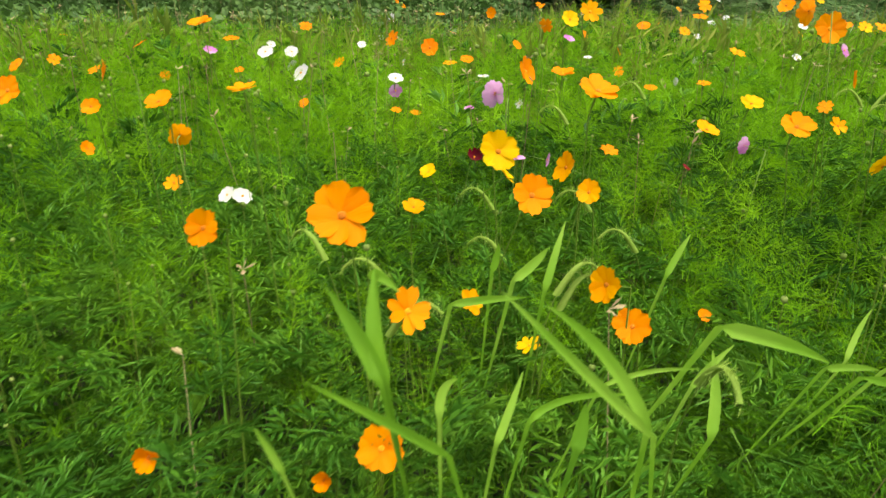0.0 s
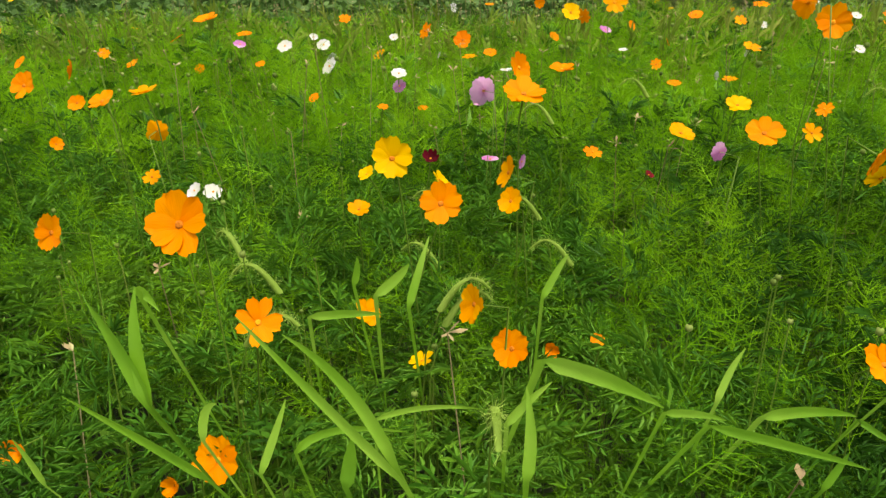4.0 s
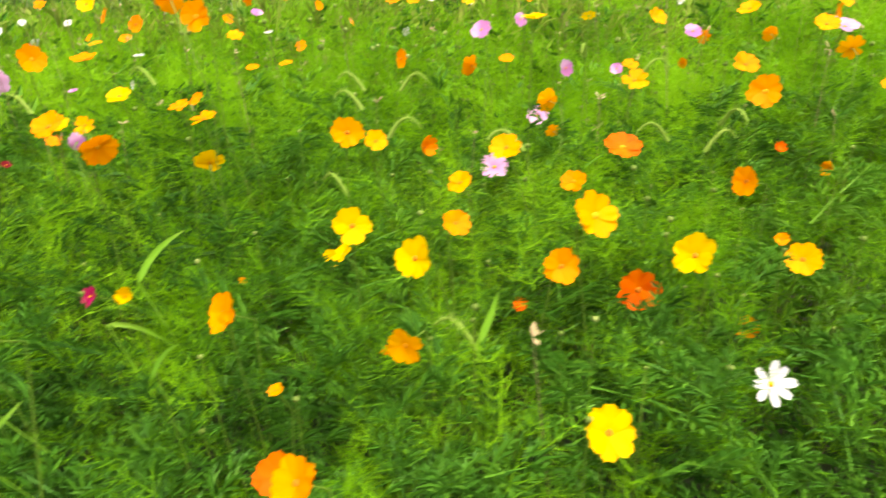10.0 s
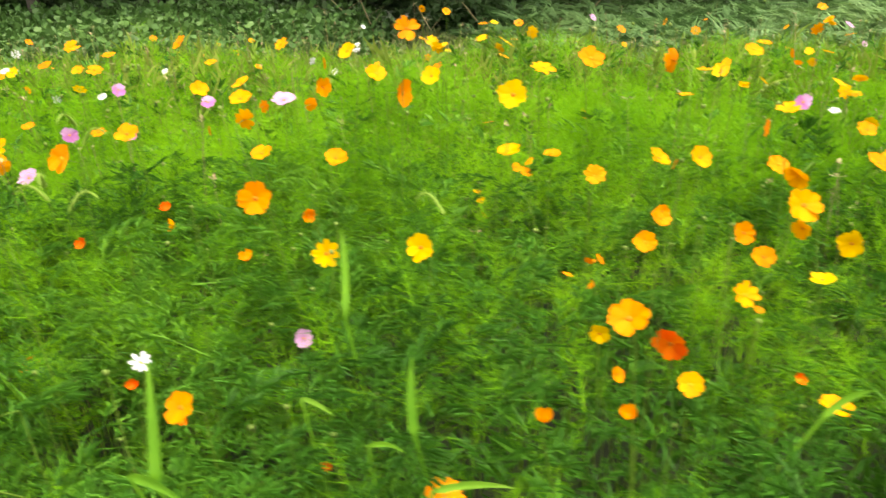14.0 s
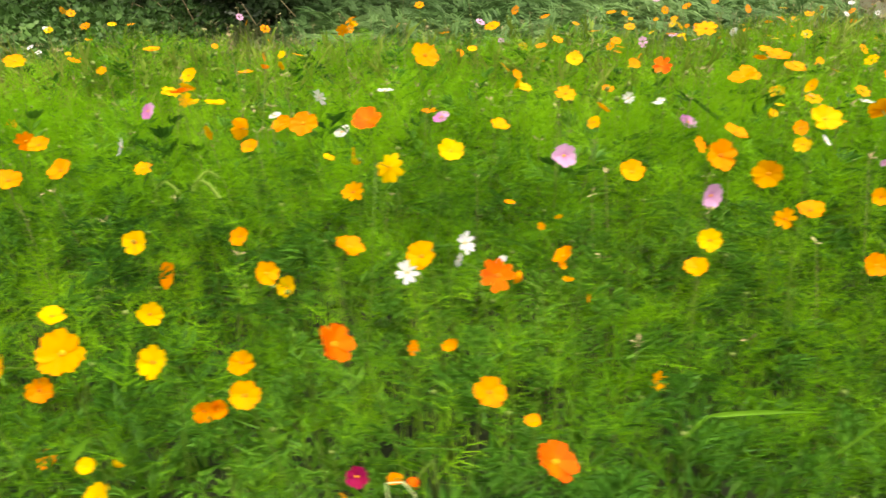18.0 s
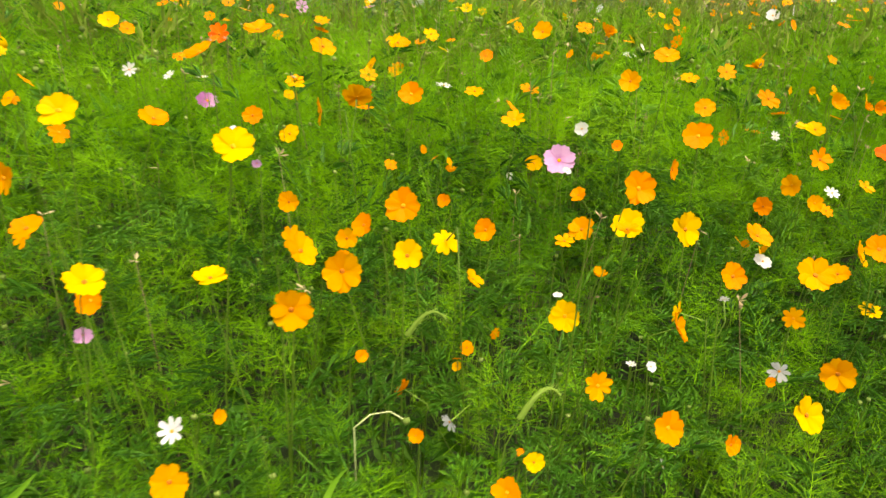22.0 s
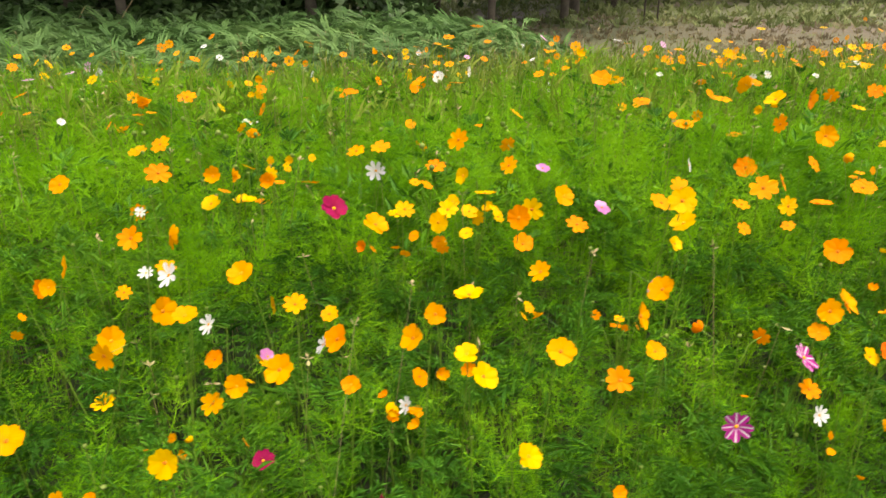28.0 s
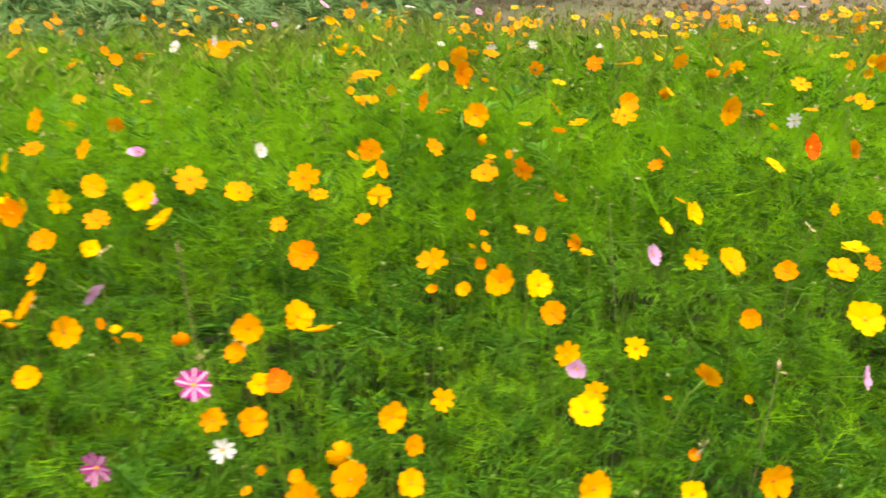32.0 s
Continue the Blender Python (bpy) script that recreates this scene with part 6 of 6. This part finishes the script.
# ---- far flowers, too many to count ----
def far_flowers(hue, count, x0, x1, r0, r1, label, dense=None):
    clumps = count // 5 if count > 100 else count  # they stand in loose clumps, but for the rare ones
    heart = rng.uniform(x0, x1, clumps), r0 + (r1 - r0) * rng.random(clumps)
    pick = rng.integers(0, clumps, count)
    x, rel = heart[0][pick] + rng.normal(0, 0.07, count), heart[1][pick] + rng.normal(0, 0.07, count)
    y = edge_of(x) + rel
    if dense is not None:
        keep = rng.random(count) < dense(x, rel)
        x, y = x[keep], y[keep]
    keep = y < meadow_end(x) - rng.uniform(0.2, 1.1, len(x))
    x, y = x[keep], y[keep]
    n = len(x)
    z = bloom_height(x, y) + rng.normal(0.0, 0.07, n)
    some = []
    for k in range(n):
        head = np.array((pose(0, 0, 0, 0, 0, rng.normal(0, 60)) @ pose(0, 0, 0, rng.normal(34, 28), 0, 0)).to_3x3())
        s = 0.5 * rng.uniform(0.03, 0.056)
        for a in np.arange(7) * 2 * math.pi / 7:
            c, sn = math.cos(a), math.sin(a)
            quad = np.array([(0.0, 0.1, 0), (-0.3, 0.75, 0.08), (0, 1.0, 0.1), (0.3, 0.75, 0.08)]) @ np.array([[c, sn, 0], [-sn, c, 0], [0, 0, 1]])
            some.append((quad @ head.T * s + (x[k], y[k], z[k]), np.array([[0, 1, 2, 3]])))
    plain("distant_flowers", mesh_of("distant_flowers", *joined(some), PETALS[hue]), label, "flowers")
    line = [tube([(x[k], y[k] + 0.02, 0), (x[k], y[k] + 0.01, z[k] * 0.6), (x[k], y[k], z[k] - 0.004)], (0.002, 0.0016, 0.0012), 3) for k in range(n)]
    plain("flower_stalks", mesh_of("flower_stalks", *joined(line), M_STEM, True), "thin stalks of the distant flowers", "stalks")


rise = lambda x, rel: (0.12 + 0.88 * ease(2.5, 7.0, x)) * (0.08 + 0.92 * ease(2.3, 3.6, rel)) * (1 - 0.85 * ease(4.2, 4.9, rel) * (1 - ease(6.5, 8.5, x))) * (1 - 0.82 * ease(3.9, 4.9, rel))
far_flowers("orange", 1000, -5, 15, 1.5, 5.3, "many orange cosmos flowers far across the meadow", rise)
far_flowers("gold", 1400, -5, 15, 1.5, 5.3, "many golden cosmos flowers far across the meadow", rise)
far_flowers("yellow", 600, -5, 15, 1.5, 5.2, "many yellow cosmos flowers far across the meadow", rise)
far_flowers("white", 34, -5, 15, 3.2, 5.6, "scattered white cosmos flowers far across the meadow")
far_flowers("pink", 20, 3, 12, 3.0, 4.4, "scattered pink cosmos flowers far across the meadow")

# ---- reeds, vines and the wood behind ----
def bank(name, label, mat, template, count, x0, x1, y0, y1, top, size, up, lean=None):
    x, y = rng.uniform(x0, x1, count), y0 + (y1 - y0) * rng.random(count)
    h = top(x, y)
    keep = h > 0.05
    x, y, h = x[keep], y[keep], h[keep]
    n = len(x)
    z = np.maximum(0.02, h * (1 - 0.55 * rng.random(n) ** 1.6) - 0.1)
    yaw = rng.uniform(0, 6.283, n) if lean is None else rng.normal(lean, 1.0, n)
    turn = turns(yaw, np.radians(rng.normal(up, 22, n)), rng.normal(0, 0.5, n))
    v, q = spread(template, np.stack([x, y, z], -1), turn, rng.uniform(size * 0.6, size * 1.4, n))
    return plain(name, mesh_of(name, v, q, mat), label, "undergrowth")


def long_leaf(seed):
    r = np.random.default_rng(seed)
    pts = []
    for k in range(4):
        a = np.array([r.normal(0, 0.05), 0.1 * k, r.normal(0, 0.03)])
        way = np.array([r.normal(0, 0.25), 1, r.normal(0.1, 0.2)])
        b = a + way * 0.5
        e = b + np.array([way[0], 0.8, -0.5]) * 0.5
        pts += [a - [0.02, 0, 0], b - [0.028, 0, 0], b + [0.028, 0, 0], a + [0.02, 0, 0]]
        pts += [b - [0.028, 0, 0], e - [0.004, 0, 0], e + [0.004, 0, 0], b + [0.028, 0, 0]]
    v = np.array(pts)
    return v, np.arange(len(v)).reshape(-1, 4)


def round_leaf(seed):
    r = np.random.default_rng(seed)
    pts = []
    for k in range(4):
        a = np.array([r.normal(0, 0.5), r.normal(0, 0.4), r.normal(0, 0.15)])
        w = np.array([r.normal(0, 0.5), r.normal(0, 0.5), r.normal(0, 0.25)])
        w /= np.linalg.norm(w)
        s = np.cross(w, (r.normal(0, 0.3), r.normal(0, 0.3), 1))
        s /= np.linalg.norm(s)
        pts += [a, a + w * 0.28 + s * 0.24, a + w * 0.62, a + w * 0.28 - s * 0.24]
    v = np.array(pts)
    return v, np.arange(len(v)).reshape(-1, 4)


reed_top = lambda x, y: (0.6 + 0.05 * (y - 5) + 0.06 * bumps(0.7 * x, 0.8 * y)) * ease(-0.35, 0.35, y - meadow_end(x)) * ease(2.0, 3.8, x + 0.25 * (y - 5)) * (1 - 0.8 * ease(6.4, 8.4, x - 0.3 * (y - 5)))
bank("reeds", "dense blue-green reeds bending over in the wind", M_REED, long_leaf(5), 24000, 1.2, 9.5, 4.2, 9.0, reed_top, 0.25, -6, 0.9)
vine_top = lambda x, y: (0.58 + 0.07 * (y - 5) + 0.1 * bumps(0.6 * x, 0.7 * y)) * ease(-0.3, 0.5, y - meadow_end(x)) * (1 - ease(0.4, 2.2, x))
bank("vines", "dark green creeping vines smothering the bank", M_VINE, round_leaf(6), 26000, -10, 2.2, 3.2, 9.5, vine_top, 0.11, 20)
gap_top = lambda x, y: (0.4 + 0.1 * bumps(0.9 * x, 1.2 * y)) * ease(0.0, 0.5, y - meadow_end(x)) * ease(0.4, 1.6, x) * (1 - ease(2.6, 4.2, x))
bank("rough_grass", "pale rough grass between the vines and the reeds", M_VERGE, COARSE_FAR, 6000, 0.4, 4.2, 5.0, 9.5, gap_top, 0.16, 45)
strip_top = lambda x, y: 0.026 * (y - 7) + (0.08 + 0.04 * bumps(0.5 * x, 0.9 * y)) * ease(7.0, 8.0, y)
weed_top = lambda x, y: strip_top(x, y) * (bumps(0.9 * x, 0.5 * y) > 0.12)
bank("dry_grass", "short dry brownish grass over the bare field", M_DRY, COARSE_FAR, 15000, 5.5, 26, 7.0, 15.0, strip_top, 0.13, 50)
bank("field_weeds", "low green weeds scattered in patches over the bare field", M_VERGE, COARSE_FAR, 9000, 5.5, 26, 7.0, 15.0, weed_top, 0.12, 45)
verge_top = lambda x, y: 0.026 * (y - 7) + 0.12 + 0.06 * bumps(0.5 * x, 0.9 * y)
bank("verge_grass", "yellow-green rough grass at the foot of the wood", M_VERGE, COARSE_FAR, 9000, 3, 32, 13.4, 20.5, verge_top, 0.2, 40)


def tree(x, y, height, spread_by, low, seed):
    """A broadleaf tree: tapered trunk, limbs and a ragged crown of leaf clumps."""
    r = np.random.default_rng(seed)
    thing = tagged(new("tree"), "tall dark leafy tree at the edge of the wood", "tree", "trees of the wood")
    thing.location = (x, y, 0)
    rad = height * r.uniform(0.007, 0.014)
    line = [(0, 0, -0.05), (r.normal(0, 0.05), 0, height * 0.25), (r.normal(0, 0.15), r.normal(0, 0.1), height * 0.55), (r.normal(0, 0.2), 0, height * 0.9)]
    part("trunk", mesh_of("trunk", *tube(line, (rad * 1.3, rad, rad * 0.7, rad * 0.2), 9), M_BARK, True), thing)
    ends = []
    for k in range(6):
        h = height * (0.28 + 0.1 * k)
        a = r.uniform(0, 6.283)
        e = np.array([math.cos(a) * spread_by * 0.7, math.sin(a) * spread_by * 0.7, h + height * 0.13])
        ends.append(e)
        part("limb", mesh_of("limb", *tube([(0, 0, h), e * 0.5 + (0, 0, h * 0.45), e], (rad * 0.45, rad * 0.3, rad * 0.1), 5), M_BARK, True), thing)
    n = 1000
    base = np.array(ends + [(0, 0, height * 0.85), (0, 0, height * 0.65)])[r.integers(0, 8, n)]
    p = base + r.normal(0, 1, (n, 3)) * (spread_by * 0.34, spread_by * 0.34, height * 0.09)
    p[:, 2] = np.maximum(p[:, 2], low + r.random(n) * 0.4)
    turn = turns(r.uniform(0, 6.283, n), r.normal(0, 0.6, n), r.normal(0, 0.6, n))
    part("crown", mesh_of("crown", *spread(round_leaf(seed), p, turn, r.uniform(0.18, 0.36, n)), M_TREE), thing)
    return thing


for k in range(30):
    tx = -13 + 1.55 * k + 0.9 * math.sin(5 * k)
    ty = 10.4 + 0.5 * math.sin(2.2 * k) + 9.5 * float(ease(5.5, 14, tx))
    tree(tx, ty, 7.0 + 1.6 * math.sin(1.7 * k), 2.3, 0.9 + 0.4 * math.sin(3 * k), 100 + k)
for k in range(16):
    tree(-14 + 3.0 * k, 14.0 + 9.5 * float(ease(5.5, 14, -14 + 3.0 * k)) + math.sin(k), 9.5, 3.0, 0.6, 300 + k)

wood_top = lambda x, y: 1.3 + 0.35 * bumps(0.5 * x, 0.6 * y)
bank("wood_understorey", "deep shaded bushes inside the wood", M_TREE, round_leaf(9), 12000, -14, 5.5, 11.0, 13.5, wood_top, 0.24, 20)
bank("wood_understorey", "deep shaded bushes inside the wood", M_TREE, round_leaf(8), 9000, 5.5, 34, 20.5, 23.5, wood_top, 0.45, 20)

edge_top = lambda x, y: (1.9 + 0.5 * bumps(0.5 * x, 0.6 * y)) * (abs(y - 11.6 - 9.5 * ease(5.5, 14, x)) < 0.9)
bank("wood_understorey", "deep shaded bushes where the wood falls back from the field", M_TREE, round_leaf(10), 22000, 3.5, 15, 10.5, 22.5, edge_top, 0.22, 20)

bush_top = lambda x, y: 0.75 + 0.4 * bumps(0.8 * x, 0.6 * y)
bank("wood_bushes", "dark ragged bushes along the edge of the wood", M_TREE, round_leaf(7), 13000, -14, 7, 9.3, 10.6, bush_top, 0.17, 20)

# dead pale stems leaning out of the wood
for k in range(9):
    r = random.Random(40 + k)
    stem = tagged(new("dead_stem"), "thin dead pale stem leaning over the reeds", "stem", "dead stems")
    stem.location = (-1.0 + 0.55 * k + r.gauss(0, 0.2), 8.9 + r.gauss(0, 0.25), 0)
    lean = r.choice((-1, 1)) * r.uniform(0.15, 0.7)
    high = r.uniform(0.7, 1.15)
    line = [(0, 0, -0.02), (lean * 0.3, 0, high * 0.6), (lean * 0.8, 0, high), (lean * 1.5, -0.05, high * r.uniform(0.85, 1.15))]
    part("stalk", mesh_of("stalk", *tube(line, (0.012, 0.01, 0.007, 0.003), 5), M_STRAW, True), stem)
    twig = [line[1], (lean * 0.3 - lean * 0.5, 0.05, high * 0.85)]
    part("twig", mesh_of("twig", *tube(twig, (0.006, 0.002), 4), M_STRAW, True), stem)

# a small white board on two posts at the foot of the wood
board = tagged(new("notice_board"), "small white notice board on two thin posts", "sign")
board.location = (10.87, 13.8, 0)


def box(x0, x1, y0, y1, z0, z1):
    v = np.array([(x, y, z) for z in (z0, z1) for x, y in ((x0, y0), (x1, y0), (x1, y1), (x0, y1))])
    return v, np.array([(3, 2, 1, 0), (4, 5, 6, 7), (0, 1, 5, 4), (1, 2, 6, 5), (2, 3, 7, 6), (3, 0, 4, 7)])


part("panel", mesh_of("panel", *box(-0.16, 0.16, -0.015, 0.015, 0.74, 1.14), M_SIGN), board)
part("post", mesh_of("post", *box(-0.13, -0.105, 0.016, 0.05, -0.05, 1.08), M_BARK), board)
part("post", mesh_of("post", *box(0.105, 0.13, 0.016, 0.05, -0.05, 1.08), M_BARK), board)
